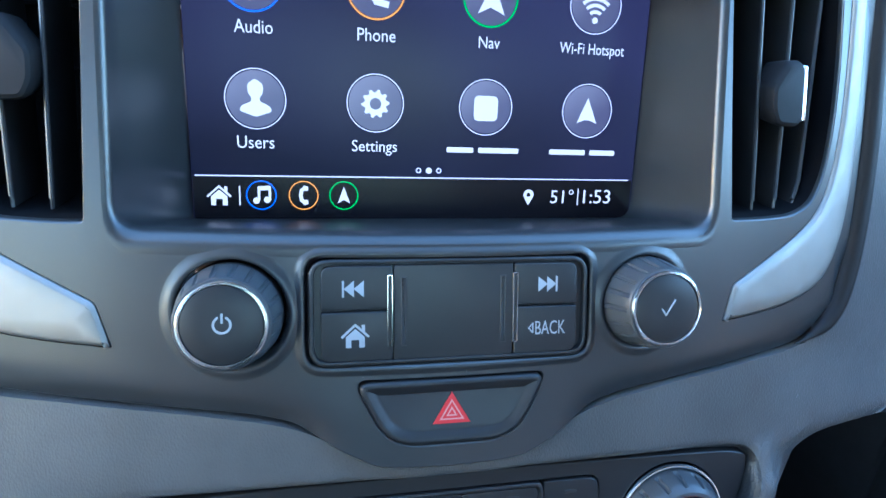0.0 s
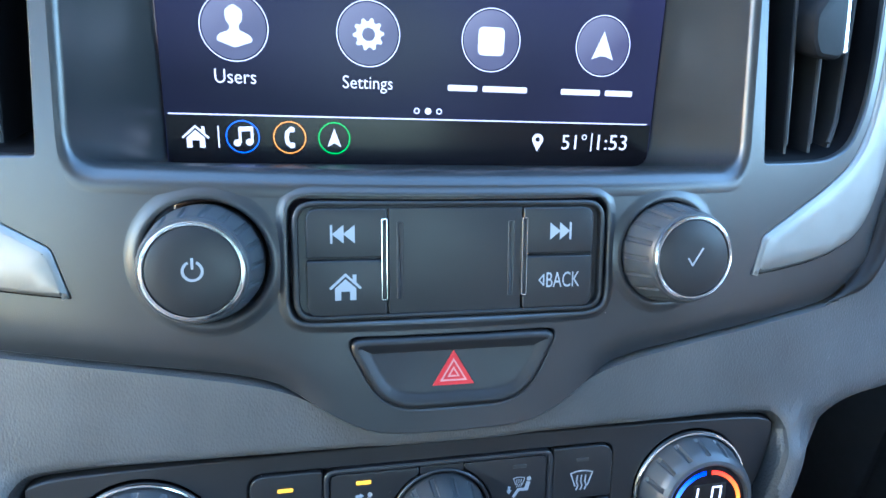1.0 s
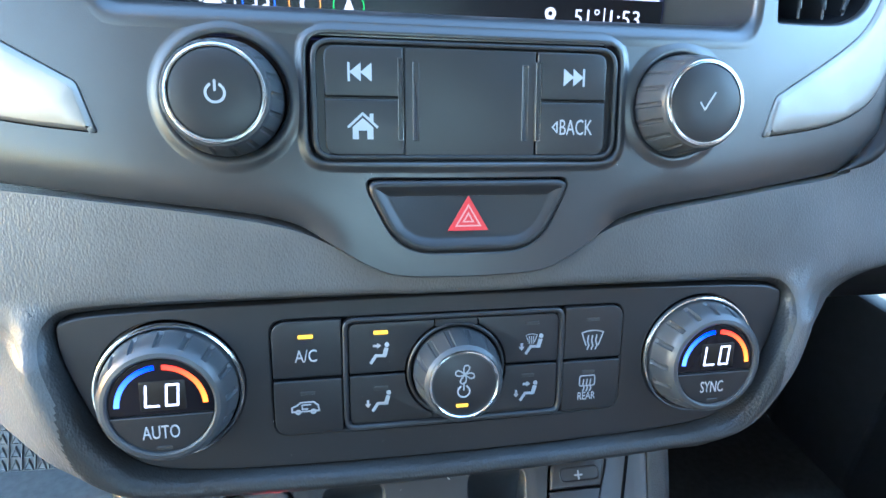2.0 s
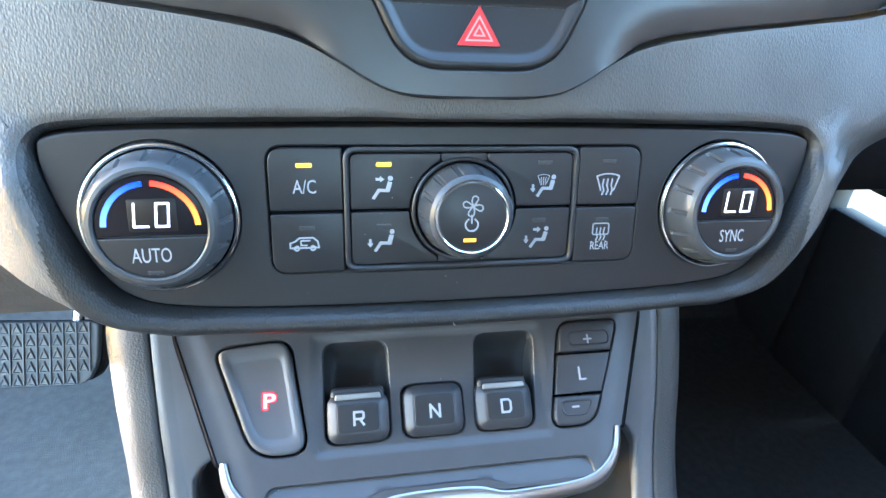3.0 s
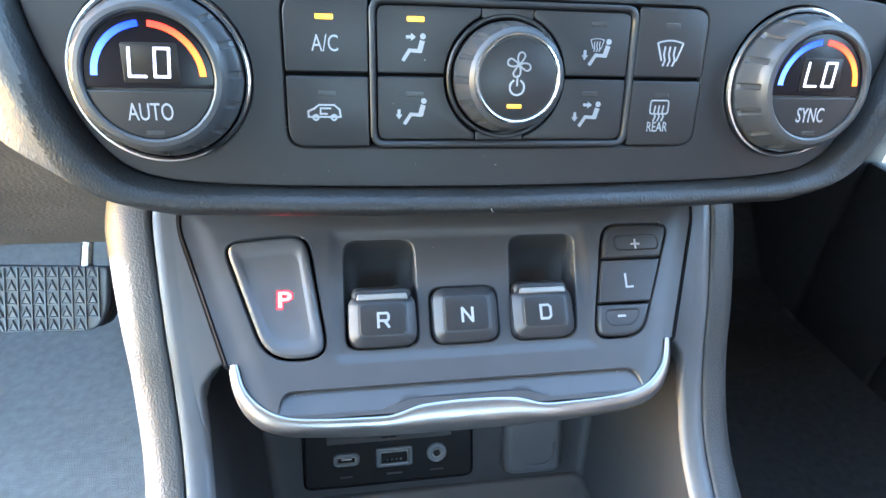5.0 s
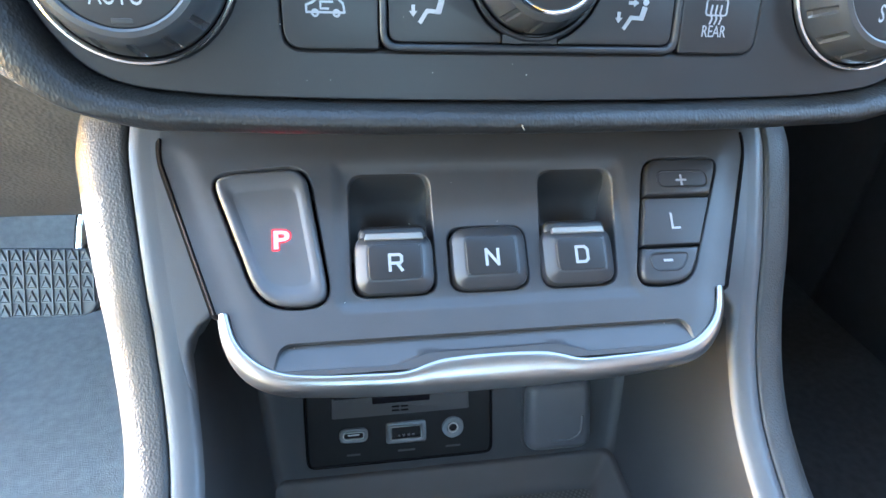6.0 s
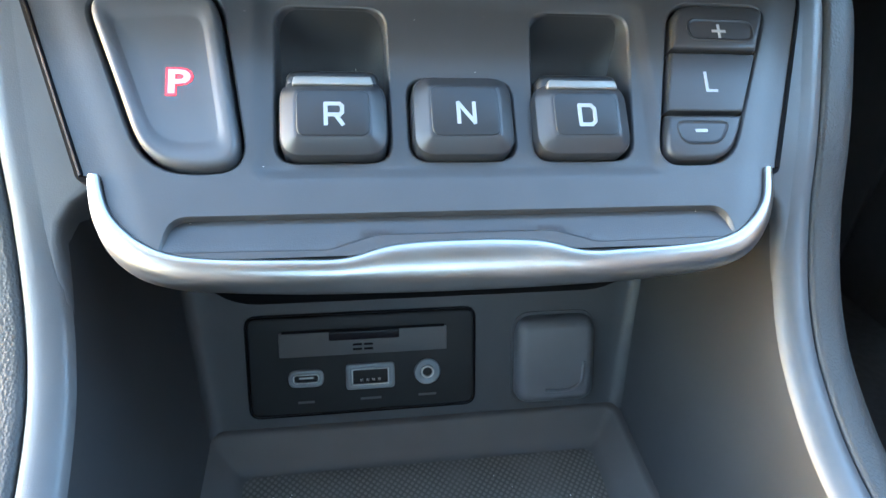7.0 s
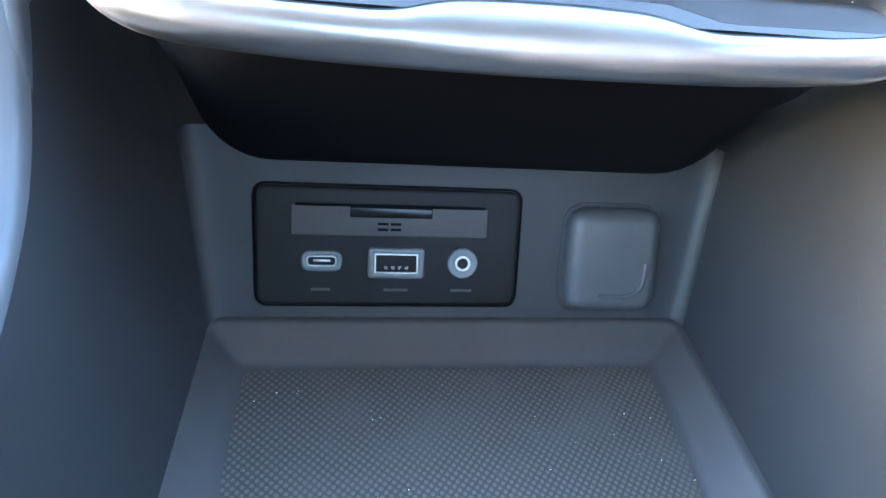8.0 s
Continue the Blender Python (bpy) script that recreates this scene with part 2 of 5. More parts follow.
def loft(bm, loops, closed=True, first=False, last=False):
    rows = [[bm.verts.new(p) for p in loop] for loop in loops]
    n = len(rows[0])
    for a, b in zip(rows, rows[1:]):
        for i in range(n if closed else n - 1):
            j = (i + 1) % n
            bm.faces.new((a[i], a[j], b[j], b[i]))
    if first:
        bm.faces.new(rows[0][::-1])
    if last:
        bm.faces.new(rows[-1])
    return bm


def profile(outline, steps, bm=None, first=False, last=True):
    """Loops of one outline: (inset, height) from the bottom to the top."""
    bm = bm or bmesh.new()
    return loft(bm, [[(*p, h) for p in inset(outline, d)] for d, h in steps], True, first, last)


def slab(outline, low, high, edge=0.5, bm=None, turns=4):
    steps = [(0, low)]
    for k in range(turns + 1):
        a = 0.5 * math.pi * k / turns
        steps.append((edge * (1 - math.cos(a)), high - edge + edge * math.sin(a)))
    return profile(outline, steps, bm)


def lathe(rows, n=64, u=0.0, v=0.0, flutes=None, bm=None, cap=True):
    """Turned body: rows of (radius, height); flutes(angle, row) scales the radius."""
    bm = bm or bmesh.new()
    loops = []
    for i, (r, h) in enumerate(rows):
        loop = []
        for k in range(n):
            a = 2 * math.pi * k / n
            q = r * (flutes(k, i) if flutes else 1.0)
            loop.append((u + q * math.cos(a), v + q * math.sin(a), h))
        loops.append(loop)
    return loft(bm, loops, True, False, cap and rows[-1][0] > 0.01)


def stroke(points, width, h0, h1, bm):
    """A flat raised line."""
    for a, b in zip(points, points[1:]):
        d = (Vector(b) - Vector(a)).normalized() * width / 2
        o = Vector((-d.y, d.x))
        e = d * 0.6
        quad = [Vector(a) - e - o, Vector(b) + e - o, Vector(b) + e + o, Vector(a) - e + o]
        profile([(q.x, q.y) for q in quad], [(0, h0), (0, h1)], bm)
    return bm


def fill(points, h0, h1, bm):
    if area(points) < 0:
        points = points[::-1]
    return profile(points, [(0, h0), (0, h1)], bm)


def arc(u, v, r, a0, a1, n=24):
    return [(u + r * math.cos(radians(a0 + (a1 - a0) * k / n)), v + r * math.sin(radians(a0 + (a1 - a0) * k / n))) for k in range(n + 1)]


def band(u, v, r0, r1, a0, a1, h0, h1, bm, n=32):
    return fill(arc(u, v, r0, a0, a1, n) + arc(u, v, r1, a1, a0, n), h0, h1, bm)


def ring(u, v, r0, r1, h0, h1, bm, n=48):
    return loft(bm, [[(u + r * math.cos(2 * math.pi * k / n), v + r * math.sin(2 * math.pi * k / n), h) for k in range(n)] for r, h in ((r1, h0), (r1, h1), (r0, h1), (r0, h0))])


def inside(x, y, p):
    hit = False
    for i in range(len(p)):
        (x0, y0), (x1, y1) = p[i - 1], p[i]
        if (y0 > y) != (y1 > y) and x < (x1 - x0) * (y - y0) / (y1 - y0) + x0:
            hit = not hit
    return hit


def sheet(outer, holes, step, place, bm=None):
    """A sheet with holes, laid on a surface: place(a, b) gives the point."""
    from mathutils.geometry import delaunay_2d_cdt
    bm = bm or bmesh.new()
    loops = [dense(p, step) for p in (outer, *holes)]
    pts, edges = [], []
    for loop in loops:
        s = len(pts)
        pts += loop
        edges += [(s + i, s + (i + 1) % len(loop)) for i in range(len(loop))]
    edge_pts = np.array(pts)
    lo, hi = edge_pts.min(0), edge_pts.max(0)
    for x in np.arange(lo[0], hi[0], step):
        for y in np.arange(lo[1], hi[1], step):
            if np.min(np.hypot(edge_pts[:, 0] - x, edge_pts[:, 1] - y)) > 0.6 * step and inside(x, y, loops[0]) and not any(inside(x, y, h) for h in loops[1:]):
                pts.append((x, y))
    out = delaunay_2d_cdt([Vector(p) for p in pts], edges, [], 0, 1e-5)
    verts = [bm.verts.new(place(v.x, v.y)) for v in out[0]]
    for f in out[2]:
        c = sum((out[0][i] for i in f), Vector((0, 0))) / len(f)
        if abs(area([out[0][i] for i in f])) > 0.004 * step * step and inside(c.x, c.y, loops[0]) and not any(inside(c.x, c.y, h) for h in loops[1:]):
            bm.faces.new([verts[i] for i in f])
    return bm


def part(name, bm, mat, parent=None, label="", sharp=32, flip=False):
    """One mesh object, in metres, under a thing or a part."""
    for v in bm.verts:
        v.co *= 0.001
    bmesh.ops.remove_doubles(bm, verts=bm.verts, dist=1e-6)
    bmesh.ops.recalc_face_normals(bm, faces=bm.faces)
    if flip:
        bmesh.ops.reverse_faces(bm, faces=bm.faces)
    me = bpy.data.meshes.new(name)
    bm.to_mesh(me)
    bm.free()
    me.materials.append(mat)
    me.polygons.foreach_set("use_smooth", [len(f.vertices) < 5 for f in me.polygons])
    me.set_sharp_from_angle(angle=radians(sharp))
    ob = new(name, me)
    if parent:
        ob.parent = parent
    return tagged(ob, label)


# leaning planes: a point (y, z) of each in millimetres and its lean dy/dz
PLANES = {"bezel": (8, 882, 0.29), "climate": (-3, 792, 0.25), "gear": (-13, 698, 1.0), "port": (6.5, 554, 0.42), "screen": (83, 930, 0.15)}
BOW = {"bezel": 0.00055, "climate": 0.0001}


def on(plane, u=0.0, v=0.0, back=0.0, bow=1.0):
    """The pose of a thing on a plane: its x to the right, y up the plane, z out of it."""
    y, z, s = PLANES[plane]
    q = math.hypot(1, s)
    m = Matrix(((1, 0, 0, u), (0, s / q, -1 / q, y + v * s / q + back + bow * BOW.get(plane, 0) * u * u), (0, 1 / q, s / q, z + v / q), (0, 0, 0, 1)))
    m.translation *= 0.001
    return m


def thing(name, m, label, category, group="", kind=""):
    ob = new(name)
    ob.empty_display_size = 0.01
    ob.matrix_world = m
    return tagged(ob, label, category, group, kind)


def writing(name, text, u, v, h, width, height, mat, parent, slant=0.0, label="", bold=0.0):
    """Raised flat letters fitted to a width and height, centred at (u, v)."""
    curve = bpy.data.curves.new("letters", "FONT")
    curve.body, curve.size, curve.extrude, curve.resolution_u, curve.shear, curve.offset = text, 1.0, 0.0, 3, slant, bold
    temp = new("letters", curve)
    dg = bpy.context.evaluated_depsgraph_get()
    me = bpy.data.meshes.new_from_object(temp.evaluated_get(dg))
    bpy.data.objects.remove(temp)
    xs, ys = [p.co.x for p in me.vertices], [p.co.y for p in me.vertices]
    sx, sy = width / (max(xs) - min(xs)), height / (max(ys) - min(ys))
    cx, cy = (max(xs) + min(xs)) / 2, (max(ys) + min(ys)) / 2
    bm = bmesh.new()
    bm.from_mesh(me)
    bpy.data.meshes.remove(me)
    for p in bm.verts:
        p.co = Vector(((p.co.x - cx) * sx + u, (p.co.y - cy) * sy + v, h))
    ext = bmesh.ops.extrude_face_region(bm, geom=bm.faces[:])
    for p in ext["geom"]:
        if isinstance(p, bmesh.types.BMVert):
            p.co.z -= 0.12
    return part(name, bm, mat, parent, label)


# ---------------------------------------------------------------- the cabin that closes the place
def slab_box(x0, y0, z0, x1, y1, z1, edge=4.0):
    """A block with softened edges, in millimetres."""
    bm = bmesh.new()
    bmesh.ops.create_cube(bm, size=1.0)
    for v in bm.verts:
        v.co = Vector(((x0 + x1) / 2 + v.co.x * (x1 - x0), (y0 + y1) / 2 + v.co.y * (y1 - y0), (z0 + z1) / 2 + v.co.z * (z1 - z0)))
    if edge:
        bmesh.ops.bevel(bm, geom=bm.edges[:], offset=edge, segments=2, affect="EDGES", profile=0.5)
    return bm


def strip(points, x0, x1, thick):
    """A bent board: (y, z) points swept from x0 to x1, with thickness downwards."""
    bm = bmesh.new()
    low = [(y, z - thick) for y, z in points[::-1]]
    ring_pts = list(points) + low
    return loft(bm, [[(x, y, z) for y, z in ring_pts] for x in np.linspace(x0, x1, 9)], True, True, True)


def cabin():
    ground = part("ground", slab_box(-60000, -60000, -280, 60000, 60000, -200, 0), GROUND)
    tagged(ground, "pale dry ground outside the car", "ground", kind="structure")
    floor = part("floor", strip([(-1700, 200), (-400, 200), (250, 200), (520, 200), (640, 214), (740, 330), (800, 560), (810, 800)], -760, 760, 30), CARPET)
    tagged(floor, "grey carpeted car floor rising to the toe board", "floor", kind="structure")
    # sides mostly out of view; sills and gaps sized to shape the light
    spans = (("wall_left", -800, -1700, -900, 1386), ("wall_left", -800, -896, 296, 380), ("wall_left", -800, 300, 1100, 1000),
             ("wall_right", 760, -1700, -900, 1386), ("wall_right", 760, -896, 360, 1060), ("wall_right", 760, 364, 536, 512), ("wall_right", 760, 540, 1100, 1000))
    for name, x, y0, y1, top_z in spans:
        w = part(name, slab_box(x, y0, 150, x + 40, y1, top_z, 8), LINER)
        tagged(w, "dark trim at the side of the cabin" if top_z > 900 else "low sill of the open car door", "door panel", kind="structure")
    jamb = part("wall_right", slab_box(760, 364, 562, 800, 536, 1000, 4), LINER)
    tagged(jamb, "dark trim over the gap beside the passenger footwell", "door panel", kind="structure")
    # unseen seat blocks, added to keep stray light off the floor
    for x0, x1, y in ((-700, -170, -860), (150, 690, -700)):
        seats = part("wall_unseen_seats", slab_box(x0, y, 205, x1, y + 100, 1090, 30), LINER)
        tagged(seats, "unseen dark seat backs added to block light from behind", "wall", kind="structure")
    cushion = part("wall_unseen_seats", slab_box(150, -596, 205, 690, -120, 530, 40), LINER)
    tagged(cushion, "unseen dark seat cushion added to shade the passenger floor", "wall", kind="structure")
    for x in (-800, 760):
        pillar = part("trim", slab_box(x + 2, -560, 1064 if x > 0 else 384, x + 38, -470, 1390, 8), LINER)
        tagged(pillar, "dark roof pillar beside the window opening", "pillar", kind="structure")
    # unseen roof; front edge and pale tone set to light the console
    roof = part("ceiling", slab_box(-800, -1700, 1390, 800, -330, 1430, 10), HEADLINER)
    tagged(roof, "unseen pale grey roof lining, cut back to let light in", "ceiling", kind="structure")
    # unseen rear wall and header; the opening between them adds fill from behind
    rear = part("wall_rear", slab_box(-760, -1760, 170, 760, -1704, 1060, 8), LINER)
    tagged(rear, "unseen dark rear wall below an opening sized for fill light", "wall", kind="structure")
    header = part("wall_rear", slab_box(-760, -1760, 1344, 760, -1704, 1386, 8), LINER)
    tagged(header, "unseen dark header over the fill-light opening", "wall", kind="structure")
    front = part("wall_front", slab_box(-760, 812, 170, 760, 870, 1010, 8), LINER)
    tagged(front, "dark firewall behind the dashboard", "wall", kind="structure")
    # unseen block that keeps the sun from crossing the hollow dashboard
    core = part("wall_sun_block", slab_box(-125, 130, 205, 125, 790, 1000, 10), LINER)
    tagged(core, "hidden block behind the console, added to stop sunlight", "wall", kind="structure")
    top = part("dash_top", strip([(110, 1045), (300, 1062), (810, 1015)], -440, 760, 24), PAD)
    tagged(top, "dark grained dashboard top under the windscreen", "dashboard", kind="structure")


cabin()


# ---------------------------------------------------------------- dashboard surfaces
EDGE_X, EDGE_Z = (26, 38, 50, 64, 80, 110, 150, 181, 203, 213, 217), (828.8, 832.6, 839.2, 846.3, 850, 853, 856.5, 859.6, 869, 900, 950)


def bezel_y(x, z):
    """The bezel's face: bowed, leaning, and rolling under along its lower edge."""
    y = 8 + 0.29 * (z - 882) + 0.00055 * x * x
    if z < 915 and 44 < abs(x):
        rise = 13 - (z - float(np.interp(abs(x), EDGE_X, EDGE_Z)))
        if rise > 0:
            fade = max(0.0, min(1.0, (abs(x) - 44) / 22, (915 - z) / 25))
            y += 0.021 * rise * rise * fade * fade * (3 - 2 * fade)
    return y


def climate_y(x, z):
    return -3 + 0.25 * (z - 792) + 0.0001 * x * x


def pad_y(x, z):
    if z >= 850:
        return 10.2 + 0.29 * (z - 882) + 0.00055 * x * x
    if z >= 815:
        t = (850 - z) / 35
        return 0.92 + (-4.5 - 0.92) * t + (0.00055 - 0.0002 * t) * x * x
    t = min(1.0, (815 - z) / 20)
    return -4.5 - 0.26 * (815 - z) + (0.00035 - 0.00025 * t) * x * x + t * 0.31 * (math.hypot(abs(x) - 158, 7.0) + abs(x) - 158)


PANEL_EDGE = [(0, 744.5), (60, 745), (104, 746.5), (127, 751), (140, 764), (150, 787), (153.5, 804), (149, 810), (125, 812.5), (60, 814.3), (0, 814.8)]
BEZEL_EDGE = [(0, 828.0), (26, 828.8), (38, 832.6), (50, 839.2), (64, 846.3), (80, 850), (110, 853), (150, 856.5), (178, 859.5), (191, 864.5), (202, 876), (209, 892), (213.6, 914), (217.5, 950), (219, 1000), (218, 1042), (0, 1042)]


def loop_of(half, each=5):
    right = smooth_loop(half, each, False)
    return right + [(-x, z) for x, z in right[::-1][1:-1]]


def dash_pad():
    """Padded band with a rolled lip round the climate panel, out to the bezel and the wings."""
    inner = [(0, 814.8), (30, 814.7), (60, 814.3), (92, 813.6), (122, 812.6), (142, 811), (148, 810), (150.5, 808.8), (152, 807.5), (153, 806), (153.5, 804), (153, 800), (151.5, 793),
             (149.5, 786), (146.5, 778), (143, 770), (139, 763), (134.5, 757), (127, 751), (116, 748.2), (104, 746.5), (60, 745), (0, 744.5)]
    outer_r = [(0, 826.0), (30, 827.4), (62, 843.1), (96, 849.5), (145, 854.1), (182, 857.6), (208.5, 868.5), (218, 948), (219, 1042), (300, 1050), (420, 1050), (420, 930), (400, 880),
               (300, 838), (222, 806), (182, 788), (160, 772), (148.5, 760), (135, 746.5), (119, 739.8), (105, 738.0), (60, 736.7), (0, 736.2)]
    outer_l = [(0, 826.0), (-30, 827.4), (-62, 843.1), (-96, 849.5), (-145, 854.1), (-182, 857.6), (-208.5, 868.5), (-218, 948), (-219, 1042), (-300, 1050), (-420, 1050), (-420, 930), (-400, 872),
               (-310, 826), (-240, 794), (-200, 776), (-174, 764.5), (-156, 756), (-137, 744.5), (-120, 739.2), (-105, 737.6), (-60, 736.5), (0, 736.2)]
    a = smooth_loop(inner, 8, False)
    a = a + [(-x, z) for x, z in a[::-1][1:-1]]
    b = smooth_loop(outer_r, 8, False)
    b = b + smooth_loop(outer_l, 8, False)[::-1][1:-1]
    away = inset(a, 1.0 if area(a) < 0 else -1.0)
    lip, far = 12, 24
    loops, reach = [], []
    for n in range(lip + far + 6):
        row = []
        reach.append([])
        for p, o, q in zip(a, away, b):
            out = Vector((o[0] - p[0], o[1] - p[1])).normalized()
            whole = math.dist(p, q)
            top = max(0.0, min(1.0, (p[1] - 796) / 14))
            top = top * top * (3 - 2 * top)
            high = 8.5 + 3.0 * max(0.0, min(1.0, (abs(p[0]) - 100) / 30))
            r = min(8.0, 0.6 * whole) * top + min(7.0, 0.6 * whole) * (1 - top)
            crest = Vector(p) + out * r
            length = (Vector(q) - crest).length
            beyond = 0.0
            if n <= lip:
                d = r * (1 - math.cos(0.5 * math.pi * n / lip))
                at = Vector(p) + out * d
                rest = length
            else:
                t = min(1.0, (n - lip) / far)
                t = t * t * (3 - 2 * t)
                d = r + length * t
                # bent outwards round the bezel's corner
                bend = max(0.0, min(1.0, (q[1] - 857) / 60)) * (0.6 if q[1] > 1000 and abs(q[0]) > 230 else 1.0) if p[1] > 798 else 0.0
                knee = ((crest + Vector(q)) / 2).lerp(Vector((math.copysign(232, q[0]), 850)), bend)
                at = crest.lerp(knee, t).lerp(knee.lerp(Vector(q), t), t)
                rest = length * (1 - t)
                if n > lip + far:
                    beyond = (2.0, 5.0, 12.0, 30.0, 60.0)[n - lip - far - 1]
            x, z = at
            k = math.sqrt(max(0.0, 1 - (1 - min(1.0, d / r)) ** 2))
            # above the panel the pad slopes up to the bezel
            base = climate_y(x, z) + 6.0
            sloped = base + (pad_y(x, z) - base) * k
            # beside and below it a round roll stands proud and dies away over the wing
            low = climate_y(*p) + 1.5
            rolled = low - high * k + 4.5 * max(0.0, 1 - 5.0 * d / r)
            if n > lip:
                fade = min(1.0, (d - r) / (12.0 if x < 0 else 20.0))
                fade = fade * fade * (3 - 2 * fade)
                rolled += (min(pad_y(x, z), low + 40) - low + high) * fade
            turn = min(7.0, 0.9 * length + 1.0)
            if rest < turn:
                rolled += turn * (1 - math.sqrt(max(0.0, 1 - ((turn - rest) / turn) ** 2)))
            row.append((x, sloped * top + rolled * (1 - top) + beyond, z - 0.06 * beyond))
            reach[-1].append(d - r)
        loops.append(row)
    pad = thing("dash_pad", Matrix(), "charcoal grained soft dashboard pad framing the climate panel", "dashboard")
    # shade put in the colour: a narrow edge beside the panel, the whole roll below
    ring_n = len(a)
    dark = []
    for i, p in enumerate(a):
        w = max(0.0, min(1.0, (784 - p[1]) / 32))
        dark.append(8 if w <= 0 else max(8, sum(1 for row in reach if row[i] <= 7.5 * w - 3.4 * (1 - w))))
    for name, mat, label in (("cover", PAD, ""), ("lip_roll", SHADED_LIP, "leather roll round the panel, darkened for shade")):
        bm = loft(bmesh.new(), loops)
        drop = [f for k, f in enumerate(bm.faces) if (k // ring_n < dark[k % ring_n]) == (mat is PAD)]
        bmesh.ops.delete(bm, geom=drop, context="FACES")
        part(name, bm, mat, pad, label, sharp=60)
    # seam and stitches on the passenger wing
    bm = bmesh.new()
    for k in range(26):
        x = 224 + k * 4.2
        z = 1004 - 0.02 * (x - 224)
        y = pad_y(x, z) - 0.7
        bmesh.ops.create_icosphere(bm, subdivisions=1, radius=1.0, matrix=Matrix.Translation((x, y, z)) @ Matrix.Diagonal((1.7, 0.5, 0.45, 1)))
    part("stitch", bm, STITCH, pad, "pale thread stitches")
    bm = bmesh.new()
    line = [(222 + 6 * k, 999 - 0.12 * k) for k in range(20)]
    loft(bm, [[(x, pad_y(x, z) - 0.2, z + dz) for x, z in line] for dz in (0.6, -0.6)], False)
    part("seam", bm, GAP, pad, "dark seam")


dash_pad()


def tube(bm, path, radius, n=8):
    """A round bar along points in space."""
    span = (Vector(path[-1]) - Vector(path[0])).normalized()
    aside = Vector((0, 1, 0)) if abs(span.y) < 0.75 else Vector((0, 0, 1))
    loops = []
    for i, p in enumerate(path):
        t = (Vector(path[min(i + 1, len(path) - 1)]) - Vector(path[max(i - 1, 0)])).normalized()
        a = t.cross(aside).normalized()
        b = t.cross(a)
        r = radius[i] if isinstance(radius, (list, tuple)) else radius
        loops.append([tuple(Vector(p) + a * r * math.cos(2 * math.pi * k / n) + b * r * math.sin(2 * math.pi * k / n)) for k in range(n)])
    return loft(bm, loops, True, True, True)


VENT = [(132.5, 921), (150, 920.5), (171, 921), (184, 926), (192, 940), (196.5, 962), (198.5, 990), (197.5, 1036), (126.5, 1036), (129.5, 968)]
VENT_LEFT = [(-137.5, 921), (-150, 920.5), (-171, 921), (-184, 926), (-192, 940), (-196.5, 962), (-198.5, 990), (-197.5, 1036), (-134, 1036), (-136, 968)]
VENT_R = [2, 8, 14, 20, 30, 30, 30, 4, 4, 30]
SILVER = [(129.5, 876.5), (150, 877.8), (173, 880.5), (195, 888.5), (206, 908), (211.6, 933), (214.2, 969), (215, 1005), (214, 1040), (203.5, 1040), (203, 995), (200.5, 961), (195, 936), (186.5, 921), (172, 911.5), (135, 893)]


def flipped(points):
    return [(-x, z) for x, z in points]


def uv(points):
    """Points of the bezel's plane (u, v) as (x, z)."""
    q = math.hypot(1, 0.29)
    return [(u, 882 + v / q) for u, v in points]


